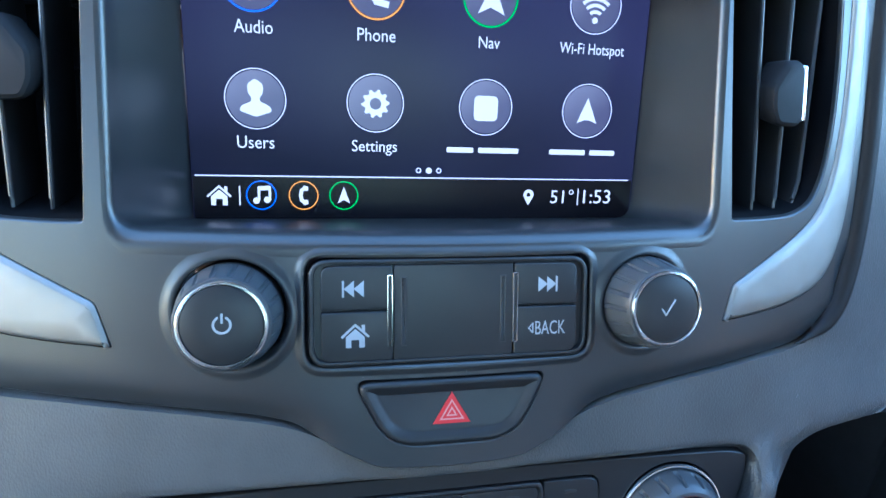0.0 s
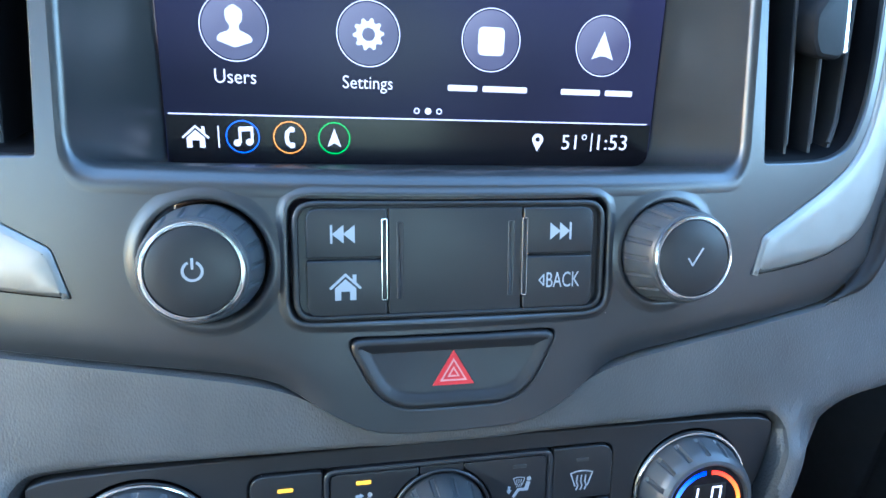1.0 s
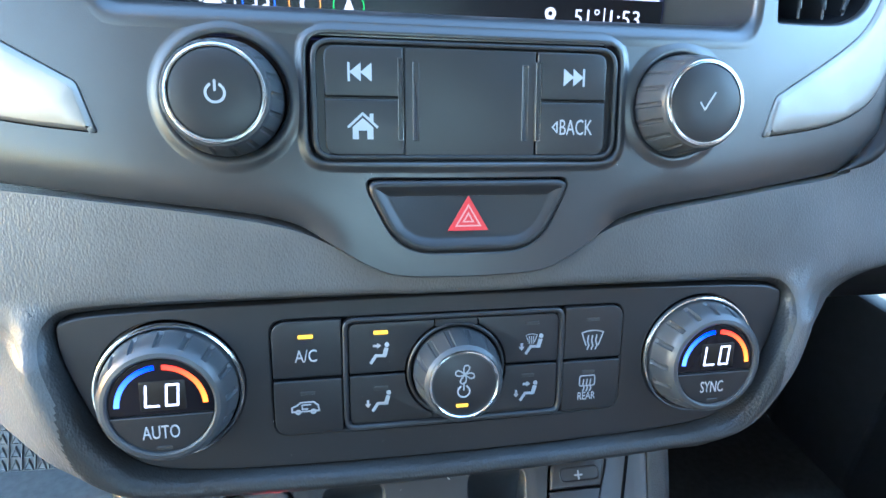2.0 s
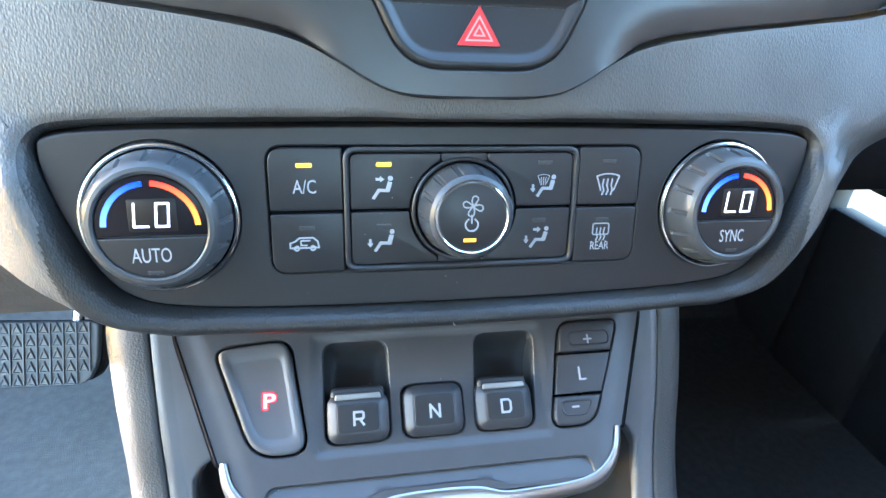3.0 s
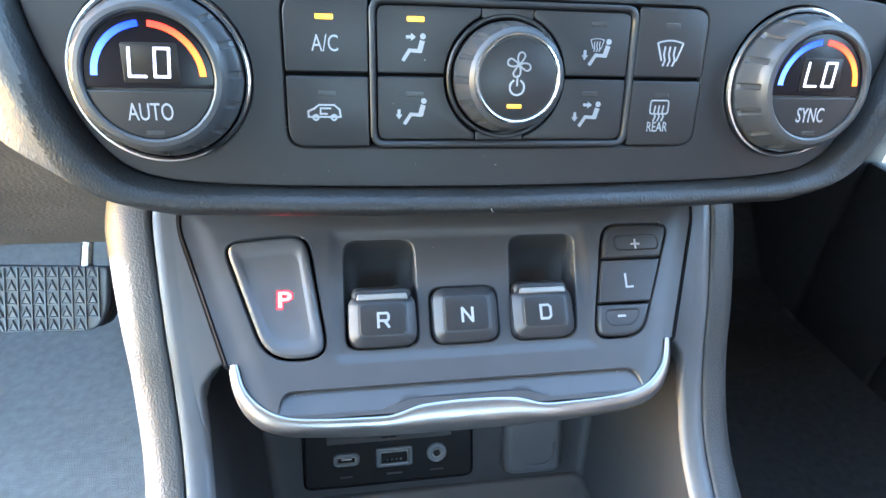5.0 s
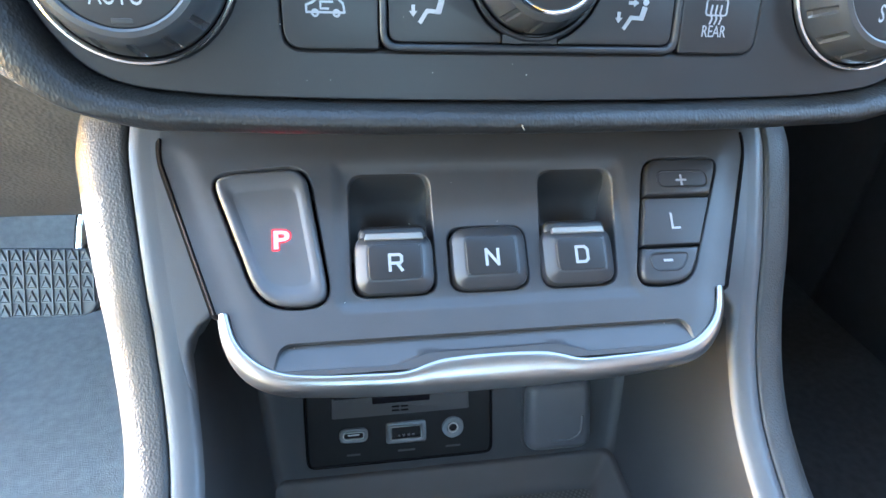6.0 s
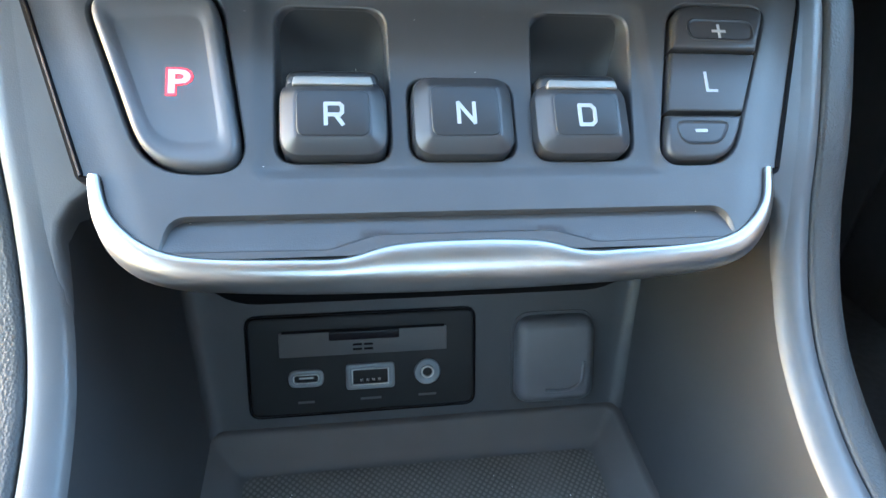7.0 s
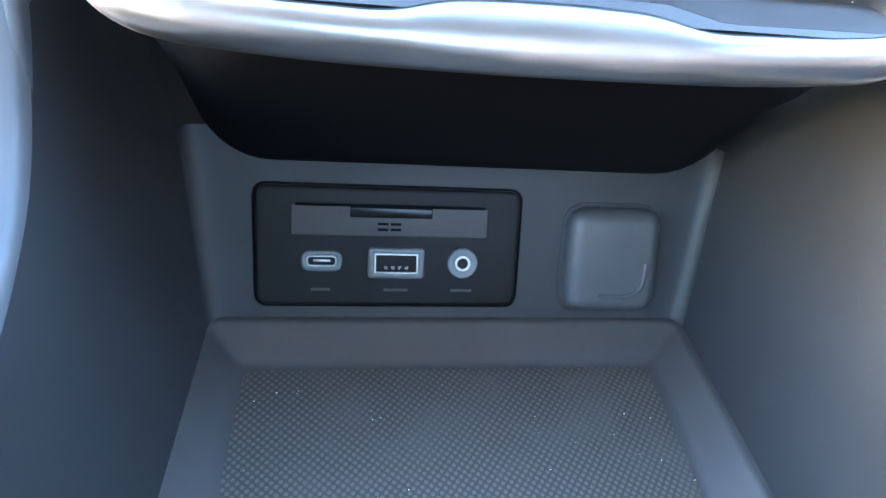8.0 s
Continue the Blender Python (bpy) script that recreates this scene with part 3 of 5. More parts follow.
def bezel():
    whole = thing("stack_bezel", Matrix(), "charcoal plastic centre stack bezel round screen and knobs", "bezel")
    outer = loop_of(BEZEL_EDGE)
    recess = dense(rounded([(-127.5, 919), (121.5, 919), (122, 1035), (-127, 1035)], [9, 9, 3, 3]), 4.0)
    under = [max(0.0, min(1.0, (928 - z) / 9)) for x, z in recess]
    brim = [(x + math.copysign(3.6, x) * min(1.0, max(0.0, abs(x + 3) - 105) / 15), z - 8.0 * w) for (x, z), w in zip(recess, under)]
    vents = [rounded(VENT, VENT_R), rounded(VENT_LEFT, VENT_R)]
    silver = [rounded(SILVER, [1, 20, 20, 14, 20, 20, 20, 20, 1, 1, 20, 20, 20, 14, 20, 2]), rounded(flipped(SILVER), [1, 20, 20, 14, 20, 20, 20, 20, 1, 1, 20, 20, 20, 14, 20, 2])]
    module = uv(box(-63, -17.2, 63, 35, 12))
    knobs = [uv(circle(-86, 8.2, 26.5)), uv(circle(86, 8.2, 25.5))]
    hazard = uv(rounded([(-41.5, -18.5), (41.5, -18.5), (27.5, -48), (-27.5, -48)], [7, 7, 14, 14]))
    holes = [brim, *vents, *silver, module, *knobs, hazard]
    bm = sheet(outer, holes, 4.0, lambda x, z: (x, bezel_y(x, z), z))
    part("face", bm, BEZEL, whole, sharp=40)

    def lip(name, loop, steps, mat=BEZEL, cap=False):
        """Walls that turn in from an opening: (inset, depth) steps."""
        b = bmesh.new()
        p = dense(loop, 4.0) if area(loop) > 0 else dense(loop, 4.0)[::-1]
        loft(b, [[(x, bezel_y(x, z) + d, z) for x, z in inset(p, i)] for i, d in steps], True, False, cap)
        part(name, b, mat, whole, sharp=50)

    # screen recess: a ledge below and splayed cheeks that run back to the screen
    b = bmesh.new()
    rows = []
    for k in range(7):
        a = 0.5 * math.pi * k / 6
        row = []
        for (x, z), (bx, bz), w in zip(recess, brim, under):
            row.append((bx + (x - bx) * math.sin(a), bezel_y(bx, bz) + (4.0 + 4.0 * w) * (1 - math.cos(a)), bz + (z - bz) * math.sin(a)))
        rows.append(row)
    for e in (0.15, 0.35, 0.7, 1.0):
        row = []
        for (x, z), (fx, fy, fz) in zip(recess, rows[6]):
            tx = max(-110.5, min(110.5, x * 0.905))
            tz = z - 13.5 * max(0.0, 1 - (z - 919) / 90)
            row.append((fx + (tx - fx) * e, fy + (84 + 0.15 * (z - 930) - fy) * e, fz + (tz - fz) * e))
        rows.append(row)
    loft(b, rows)
    part("screen_recess", b, BEZEL, whole, "smooth recess walls and ledge round the screen", sharp=60)
    lip("module_rim", module, ((0, 0), (0.6, -0.1), (1.4, -0.5), (2.4, -1.1), (3.2, -1.3), (3.8, -1.0), (4.2, 0.2), (4.4, 2.5), (4.4, 8)))
    lip("hazard_rim", hazard, ((0, 0), (0.3, 0.1), (0.9, 1.2), (1.0, 7)))
    for k in knobs:
        lip("knob_well", k, ((0, 0), (0.9, -0.1), (2.0, -0.5), (3.2, -0.95), (4.2, -1.1), (5.0, -0.7), (5.6, 0.6), (5.8, 4), (5.8, 10)), BEZEL)
    for k in vents:
        lip("vent_rim", k, ((0, 0), (0.4, 0.3), (0.7, 1.2), (0.8, 4)))
    for k in silver:
        lip("trim_seat", k, ((0, 0), (0.2, 0.4), (0.4, 3)), GAP, True)
    # edge that turns back behind the pad
    b = bmesh.new()
    p = outer if area(outer) > 0 else outer[::-1]
    loft(b, [[(x, bezel_y(x, z) + d, z) for x, z in inset(p, i)] for i, d in ((0, 0), (-0.6, 0.5), (-1.0, 1.4), (-1.1, 2.6), (-0.6, 9))])
    part("return_edge", b, BEZEL, whole, sharp=60)


bezel()


def edge_piping():
    for side in (1, -1):
        p = thing("edge_piping", Matrix(), "dark brown leather piping along the bezel's edge", "trim", "piping")
        pts = smooth_loop([(177, 860.0), (184, 861.2), (190, 862.8), (196, 865), (202, 869), (208.8, 878), (215.5, 896), (220, 917), (223, 941), (224.8, 969), (225.5, 1040)], 6, False)
        size = [float(np.interp(x, (177, 184, 190, 196, 202, 209, 216), (0.3, 1.0, 2.1, 3.7, 5.0, 5.7, 6.0))) for x, z in pts]
        path = [(side * x, 8 + 0.29 * (z - 882) + 0.00055 * x * x + 0.35 * r, z) for (x, z), r in zip(pts, size)]
        part("piping", tube(bmesh.new(), path, size, 14), PIPING, p)


edge_piping()


def silver_trim():
    for side in (1, -1):
        t = thing("silver_trim", Matrix(), "satin silver metal-look trim blade beside the air vent", "trim", "silver trims")
        pts = SILVER if side > 0 else flipped(SILVER)
        p = rounded(pts, [1, 20, 20, 14, 20, 20, 20, 20, 1, 1, 20, 20, 20, 14, 20, 2])
        p = dense(p if area(p) > 0 else p[::-1], 4.0)
        b = bmesh.new()
        loops = [[(x, bezel_y(x, z) + d, z) for x, z in inset(p, i)] for i, d in ((0.5, 2.5), (0.5, -0.1), (0.7, -0.5), (2.0, -1.3), (2.4, -1.5))]
        loft(b, loops)
        q = inset(p, 2.4)
        sheet(q, [], 5.0, lambda x, z: (x, bezel_y(x, z) - 1.5 - 0.0, z), b)
        part("blade", b, SATIN, t, sharp=45)


silver_trim()


def air_vent(side):
    v = thing("air_vent", Matrix(), "black dashboard air vent with upright vanes and a slider tab", "air vent", "air vents")
    p = rounded(VENT if side > 0 else VENT_LEFT, VENT_R)
    p = dense(inset(p if area(p) > 0 else p[::-1], 0.8), 5.0)
    b = bmesh.new()
    loft(b, [[(x, bezel_y(x, z) + d, z) for x, z in inset(p, i)] for i, d in ((0, 3), (0.5, 18), (3, 55))], True, False, True)
    part("duct", b, GAP, v, sharp=50)
    for low, high in ((151.7, 151.8), (166.1, 171.5), (180.8, 191)):
        b = bmesh.new()
        rows = []
        for y_off, half in ((8.0, 0.15), (8.6, 0.75), (12, 0.8), (34, 0.9), (36, 0.3)):
            row = []
            for z in np.linspace(923, 1036, 15):
                x = low + (high - low) * (z - 923) / 100
                if z < 930 and low > 170:
                    x -= 3
                row += [(side * x, z, half)]
            rows.append([(x - half, bezel_y(x, z) + y_off, z) for x, z, _ in row] + [(x + half, bezel_y(x, z) + y_off, z) for x, z, _ in row[::-1]])
        loft(b, rows, True, True, True)
        vane = part("vane", b, KEY, v)
        b = bmesh.new()
        path = []
        for z in np.linspace(927, 1034, 14):
            x = low + (high - low) * (z - 923) / 100 - (3 if z < 930 and low > 170 else 0)
            path.append((side * x, bezel_y(x, z) + 8.4, z))
        tube(b, path, 0.95, 8)
        part("vane_edge", b, GREYKEY, vane, "grey rounded front edge")
    for z in (945, 970, 995, 1020):
        b = bmesh.new()
        path = [(side * x, bezel_y(x, z) + 42, z) for x in (129, 150, 175, 195)]
        tube(b, path, 1.2, 6)
        part("cross_vane", b, GAP, v)
    tab = bmesh.new()
    out = rounded([(151.5, 970), (155, 963), (168, 962), (172, 966), (172, 988), (169, 992), (161, 991.5), (151.5, 980)], 3)
    out = out if side > 0 else [(-x, z) for x, z in out][::-1]
    loft(tab, [[(x, bezel_y(x, z) + d, z) for x, z in inset(out, i)] for i, d in ((1.5, 14), (0.3, 5), (0, 0), (0.8, -2), (2.2, -3))], True, False, True)
    slider = part("slider_tab", tab, MATTE, v, "dark slider tab with a bright edge")
    b = bmesh.new()
    x = 171.6 * side
    strip_out = rounded([(x - 1.9, 964.8), (x + 1.5, 964.8), (x + 1.5, 990.2), (x - 1.9, 990.2)], 1.6)
    loft(b, [[(px, bezel_y(px, pz) + d, pz) for px, pz in inset(strip_out, i)] for i, d in ((0, 3), (0, -1.8), (0.5, -2.5), (1.1, -2.7))], True, False, True)
    part("bright_edge", b, CHROME, slider, "chrome edge")


air_vent(1)
air_vent(-1)


# ---------------------------------------------------------------- touchscreen
def touchscreen():
    t = thing("touchscreen", on("screen"), "lit dark-blue touchscreen showing a page of round app icons", "screen")
    part("display", slab(box(-110, -27, 110, 106, 1.5), -6, 0, 0.4), SCREEN, t)
    top = 0.30

    def disc(u, v, rim, mat):
        part("icon_disc", fill(circle(u, v, 12.5), 0.0, 0.10, bmesh.new()), SCREENGREY, t, "round lilac app icon")
        b = bmesh.new()
        ring(u, v, 13.05 if mat is SCREENLINE else 12.75, 13.5 if mat is SCREENLINE else 13.55, 0, 0.14, b)
        part("icon_ring", b, mat, t, rim)

    cols = (-80.7, -26.5, 27.5, 81.0)
    for u, m, word in zip(cols, (SCREENBLUE, SCREENORANGE, SCREENGREEN, SCREENLINE), ("blue ring", "orange ring", "green ring", "pale ring")):
        disc(u, 81.5, word, m)
    for u in cols:
        disc(u, 31.0, "pale ring", SCREENLINE)
    # upper row glyphs
    b = bmesh.new()
    stroke([(cols[0] - 4, 76), (cols[0] - 4, 86), (cols[0] + 4, 88), (cols[0] + 4, 78)], 1.6, 0.1, top, b)
    part("music_glyph", b, SCREENWHITE, t)
    b = bmesh.new()
    stroke([(cols[1] - 3, 88), (cols[1] - 4, 82), (cols[1], 76), (cols[1] + 5, 75)], 2.8, 0.1, top, b)
    part("handset_glyph", b, SCREENWHITE, t)
    b = bmesh.new()
    fill([(cols[2] + 1, 89), (cols[2] - 6, 74), (cols[2], 77), (cols[2] + 7, 74)], 0.1, top, b)
    part("arrow_glyph", b, SCREENWHITE, t)
    b = bmesh.new()
    fill(circle(cols[3], 74.5, 1.5, 16), 0.1, top, b)
    for r in (4, 7, 10):
        band(cols[3], 74.5, r - 0.8, r + 0.8, 48, 132, 0.1, top, b)
    part("signal_glyph", b, SCREENWHITE, t)
    # lower row glyphs
    b = bmesh.new()
    fill(rounded([(cols[0] - 7.2, 25.6), (cols[0] - 6.2, 28.0), (cols[0] - 2.0, 29.8), (cols[0] - 1.7, 31.5), (cols[0] - 3.3, 33.5), (cols[0] - 3.4, 37.5), (cols[0], 39.9), (cols[0] + 3.4, 37.5), (cols[0] + 3.3, 33.5), (cols[0] + 1.7, 31.5), (cols[0] + 2.0, 29.8), (cols[0] + 6.2, 28.0), (cols[0] + 7.2, 25.6), (cols[0], 23.0)], 1.2), 0.1, top, b)
    part("profile_glyph", b, SCREENWHITE, t, "plain white pictogram")
    b = bmesh.new()
    teeth = [(cols[1] + (6.6 if k % 4 in (0, 1) else 5.2) * math.cos(2 * math.pi * k / 40), 30.8 + (6.6 if k % 4 in (0, 1) else 5.2) * math.sin(2 * math.pi * k / 40)) for k in range(40)]
    hole = circle(cols[1], 30.8, 2.7, 40)
    loft(b, [[(x, y, 0.1) for x, y in teeth], [(x, y, top) for x, y in teeth], [(x, y, top) for x, y in hole], [(x, y, 0.1) for x, y in hole]])
    part("gear_glyph", b, SCREENWHITE, t)
    part("square_glyph", fill(box(cols[2] - 6, 24.5, cols[2] + 6, 36.5, 2.6), 0.1, top, bmesh.new()), SCREENWHITE, t)
    b = bmesh.new()
    fill([(cols[3], 37.5), (cols[3] - 5.4, 25), (cols[3] - 1.4, 26.5), (cols[3] + 1.4, 26.5), (cols[3] + 5.4, 25)], 0.1, top, b)
    part("pointer_glyph", b, SCREENWHITE, t)
    for word, u, v, w, h in (("Audio", -80.5, 62, 16.5, 5.6), ("Phone", -26.2, 61.5, 17.5, 5.6), ("Nav", 27.7, 61.2, 10.5, 5.3), ("Wi-Fi Hotspot", 80.9, 60.2, 34.5, 6.8), ("Users", -81.2, 11.7, 16.4, 5.6), ("Settings", -26.8, 10.3, 21.5, 7)):
        writing("caption", word, u, v, top, w, h, SCREENWHITE, t)
    for u, widths in ((27.0, (13.5, 21)), (80.0, (19.5, 14))):
        b = bmesh.new()
        x = u - (sum(widths) + 2.5) / 2
        for w in widths:
            fill(box(x, 8.9, x + w, 11.5, 0.8), 0.1, top, b)
            x += w + 2.5
        part("caption_bar", b, SCREENWHITE, t, "plain caption bars")
    part("divider", fill(box(-108.5, -4.1, 107.5, -3.5, 0.2), 0.0, 0.2, bmesh.new()), SCREENLINE, t)
    part("status_bar", fill(box(-109.5, -26.5, 109.5, -4.2, 0.3), 0.0, 0.05, bmesh.new()), GLOSS, t, "black status strip")
    for u in (-5.2, 4.9):
        b = bmesh.new()
        ring(u, -0.2, 0.8, 1.35, 0, 0.2, b, 20)
        part("page_dot", b, SCREENLINE, t)
    part("page_dot", fill(circle(-0.1, -0.2, 1.5, 20), 0, 0.2, bmesh.new()), SCREENWHITE, t)
    b = bmesh.new()
    house(b, -98.4, -13.0, 10.0, 0.05, top)
    part("home_glyph", b, SCREENWHITE, t)
    part("status_divider", fill(box(-89.6, -17.5, -89.0, -8.5, 0.1), 0.05, top, bmesh.new()), SCREENWHITE, t)
    for u, m in ((-79.6, SCREENBLUE), (-60.3, SCREENORANGE), (-41.4, SCREENGREEN)):
        b = bmesh.new()
        ring(u, -12.8, 6.4, 6.9, 0, top, b)
        part("status_ring", b, m, t)
    b = bmesh.new()
    fill(circle(-81.9, -15.4, 1.5, 16), 0.05, top, b)
    fill(circle(-77.0, -15.0, 1.5, 16), 0.05, top, b)
    stroke([(-80.7, -15), (-80.7, -9.2), (-75.8, -8.9), (-75.8, -15)], 1.1, 0.05, top, b)
    stroke([(-80.7, -10), (-75.8, -9.7)], 1.3, 0.05, top, b)
    part("music_glyph", b, SCREENWHITE, t)
    b = bmesh.new()
    stroke([(-59.4, -9), (-61.2, -10.5), (-61.6, -12.8), (-61.2, -15.1), (-59.4, -16.6)], 1.7, 0.05, top, b)
    fill(box(-60.6, -10.6, -58.2, -8.4, 0.6), 0.05, top, b)
    fill(box(-60.6, -17.2, -58.2, -15.0, 0.6), 0.05, top, b)
    part("handset_glyph", b, SCREENWHITE, t)
    part("arrow_glyph", fill([(-41.4, -8.6), (-44.4, -16.6), (-41.4, -14.9), (-38.4, -16.6)], 0.05, top, bmesh.new()), SCREENWHITE, t)
    b = bmesh.new()
    drop = arc(52.4, -11.8, 2.7, -30, 210, 24) + [(52.4, -17.2)]
    hole = circle(52.4, -11.8, 1.1, len(drop))
    hole = [(52.4 + 1.1 * math.cos(radians(-30 + 360 * k / len(drop))), -11.8 + 1.1 * math.sin(radians(-30 + 360 * k / len(drop)))) for k in range(len(drop))]
    loft(b, [[(x, y, 0.05) for x, y in drop], [(x, y, top) for x, y in drop], [(x, y, top) for x, y in hole], [(x, y, 0.05) for x, y in hole]])
    part("pin_glyph", b, SCREENWHITE, t)
    writing("temperature", "51°", 70.8, -12.6, top, 12.6, 7.2, SCREENWHITE, t)
    part("status_divider", fill(box(79.4, -17, 79.9, -8.4, 0.1), 0.05, top, bmesh.new()), SCREENWHITE, t)
    writing("clock", "1:53", 90.4, -12.6, top, 15.4, 7.2, SCREENWHITE, t)


def house(b, u, v, w, h0, h1):
    """A small house pictogram."""
    s = w / 10
    w = 0.85 * s
    stroke([(u - 5 * s, v - 0.4 * s), (u, v + 4.2 * s), (u + 5 * s, v - 0.4 * s)], w, h0, h1, b)
    fill([(u + 2.4 * s, v + 2.2 * s), (u + 2.4 * s, v + 4.2 * s), (u + 3.7 * s, v + 4.2 * s), (u + 3.7 * s, v + 1.0 * s)], h0, h1, b)
    fill([(u - 3.6 * s, v - 0.5 * s), (u, v + 2.7 * s), (u + 3.6 * s, v - 0.5 * s), (u + 3.6 * s, v - 4.6 * s), (u + 1.5 * s, v - 4.6 * s), (u + 1.5 * s, v - 1.6 * s), (u - 1.5 * s, v - 1.6 * s), (u - 1.5 * s, v - 4.6 * s), (u - 3.6 * s, v - 4.6 * s)], h0, h1, b)


touchscreen()


# ---------------------------------------------------------------- radio keys, knobs and hazard switch
def audio_keys():
    a = thing("audio_key_panel", on("bezel"), "black radio key panel with a blank pad between four keys", "control panel")
    rim = box(-57.6, -12.4, 57.4, 29.8, 8)
    part("tray", profile(rim, [(0, -7), (0, -0.2), (0.5, 0.5), (1.3, 0.6), (1.8, 0.3), (2.1, -2.0)], last=True), KEY, a, sharp=50)
    keys = (("key", rounded([(-53, 9.9), (-25.2, 9.9), (-25.2, 27.2), (-53, 27.2)], [1.1, 1.1, 1.1, 4.5])), ("key", rounded([(-53, -10.6), (-25.2, -10.6), (-25.2, 9.1), (-53, 9.1)], [4.5, 1.1, 1.1, 1.1])),
            ("key", rounded([(25.0, 9.9), (52.6, 9.9), (52.6, 27.2), (25.0, 27.2)], [1.1, 1.1, 4.5, 1.1])), ("key", rounded([(25.0, -10.6), (52.6, -10.6), (52.6, 9.1), (25.0, 9.1)], [1.1, 4.5, 1.1, 1.1])))
    made = [part(n, slab(p, -2.5, 0.6, 0.7), KEY, a, "black key with white symbol") for n, p in keys]
    part("blank_pad", slab(box(-24.6, -10.6, 24.4, 27.2, 0.6), -2.5, 0.1, 0.4), KEY, a, "blank matt pad")
    for u in (-20.6, 20.4):
        b = bmesh.new()
        profile(box(u - 1.3, -5.5, u + 1.3, 22.5, 0.6), [(0, 0.05), (0.3, 0.28), (0.8, 0.12)], b)
        part("pad_ridge", b, KEY, a)
    for u in (-26.2, 25.4):
        bar = part("chrome_bar", profile(box(u - 1.1, -5.4, u + 1.1, 23.6, 0.7), [(0, 0), (0, 0.8), (0.12, 1.0), (0.3, 1.0), (0.4, 0.6), (0.5, 0.5)]), CHROME, a, "slim chrome frame", sharp=50)
        # black strip standing in for a dark reflection in the chrome bar
        part("bar_dark_reflection", slab(box(u - 0.62, -4.9, u + 0.62, 23.1, 0.4), 0.2, 0.75, 0.2), KEY, bar)
    h0, h1 = 0.5, 0.72
    for k, s, u in ((0, -1, -39.8), (2, 1, 38.7)):
        b = bmesh.new()
        for d in (-0.4, 3.4):
            fill([(u + s * (d + 1.0), 18.3), (u + s * (d - 3.0), 21.5), (u + s * (d - 3.0), 15.1)], h0, h1, b)
        fill(box(u + s * 4.6 - 0.4, 15.1, u + s * 4.6 + 0.4, 21.5, 0.1), h0, h1, b)
        part("skip_symbol", b, PRINT, made[k])
    b = bmesh.new()
    house(b, -39.8, -0.2, 10.2, h0, h1)
    part("home_symbol", b, PRINT, made[1])
    writing("back_letters", "BACK", 40.9, 0.0, h1, 13.2, 5.8, PRINT, made[3])
    b = bmesh.new()
    stroke([(33.2, 2.0), (31.4, 0), (33.2, -2.0), (33.2, 2.0)], 0.5, h0, h1, b)
    part("back_arrow", b, PRINT, made[3])


audio_keys()


def grip(k, i, n, count):
    """Narrow slots round a knob's skirt."""
    per = n / count
    return 0.962 if i in (2, 3) and (k % per) < per * 0.2 else 1.0


def stack_knob(u, icon):
    k = thing("tuning_knob" if icon == "check" else "volume_knob", on("bezel", u, 8.8, 0, 0), "black rotary knob with chrome ring and white symbol", "knob", "stack knobs")
    part("well", lathe([(20.4, -12), (20.2, -7.5), (12, -7.6)]), GAP, k)
    part("skirt", lathe([(20.0, -11), (19.8, -3), (19.2, 1), (17.5, 10.5), (17.0, 12.0), (16.4, 13.2), (15.6, 13.4)], 216, flutes=lambda a, i: grip(a, i, 216, 18)), KNOB, k, "fluted skirt", sharp=25)
    part("chrome_ring", lathe([(15.9, 12.8), (15.8, 13.6), (15.6, 14.1), (15.3, 14.2), (15.0, 13.8), (14.8, 13.8), (14.6, 14.3), (14.4, 14.3), (14.2, 13.8), (14.2, 12.8)]), CHROME, k)
    face = part("face", lathe([(14.3, 12.5), (14.0, 13.9), (13.3, 14.2), (6, 14.35), (0.02, 14.4)]), KEY, k)
    b = bmesh.new()
    if icon == "power":
        band(0, 0.2, 2.5, 3.3, -245, 65, 14.3, 14.62, b)
        stroke([(0, 1.0), (0, 4.0)], 0.75, 14.3, 14.62, b)
        part("power_symbol", b, PRINT, face)
    else:
        stroke([(-2.6, 0.0), (-0.8, -2.6), (3.2, 3.6)], 0.55, 14.3, 14.62, b)
        part("tick_symbol", b, PRINT, face)


stack_knob(-86.7, "power")
stack_knob(86.3, "check")


def hazard_switch():
    h = thing("hazard_switch", on("bezel"), "black hazard light switch with a red triangle", "switch")
    out = rounded([(-40.2, -19.6), (40.2, -19.6), (26.8, -46.8), (-26.8, -46.8)], [6.5, 6.5, 13, 13])
    part("button", profile(out, [(0, -6), (0, -0.6), (0.6, 0.4), (1.6, 0.8), (2.6, 0.6), (4.6, -0.9), (6.0, -1.5)]), KEY, h, sharp=50)
    c, w = -33.6, 7.9
    tri = lambda s: [(-0.6 - w * s, c - 5.2 + (1 - s) * 4.4), (-0.6 + w * s, c - 5.2 + (1 - s) * 4.4), (-0.6, c - 5.2 + (1 - s) * 4.4 + 13.2 * s)]
    b = bmesh.new()
    fill(tri(1.0), -1.7, -1.05, b)
    part("red_triangle", b, RED, h, "red triangle")
    b = bmesh.new()
    for s in (0.66, 0.30):
        o, i = tri(s), tri(s - 0.13)
        loft(b, [[(*p, -1.1) for p in o], [(*p, -0.9) for p in o], [(*p, -0.9) for p in i], [(*p, -1.1) for p in i]])
    part("pale_triangle", b, PINK, h, "pale inner triangle lines")


hazard_switch()


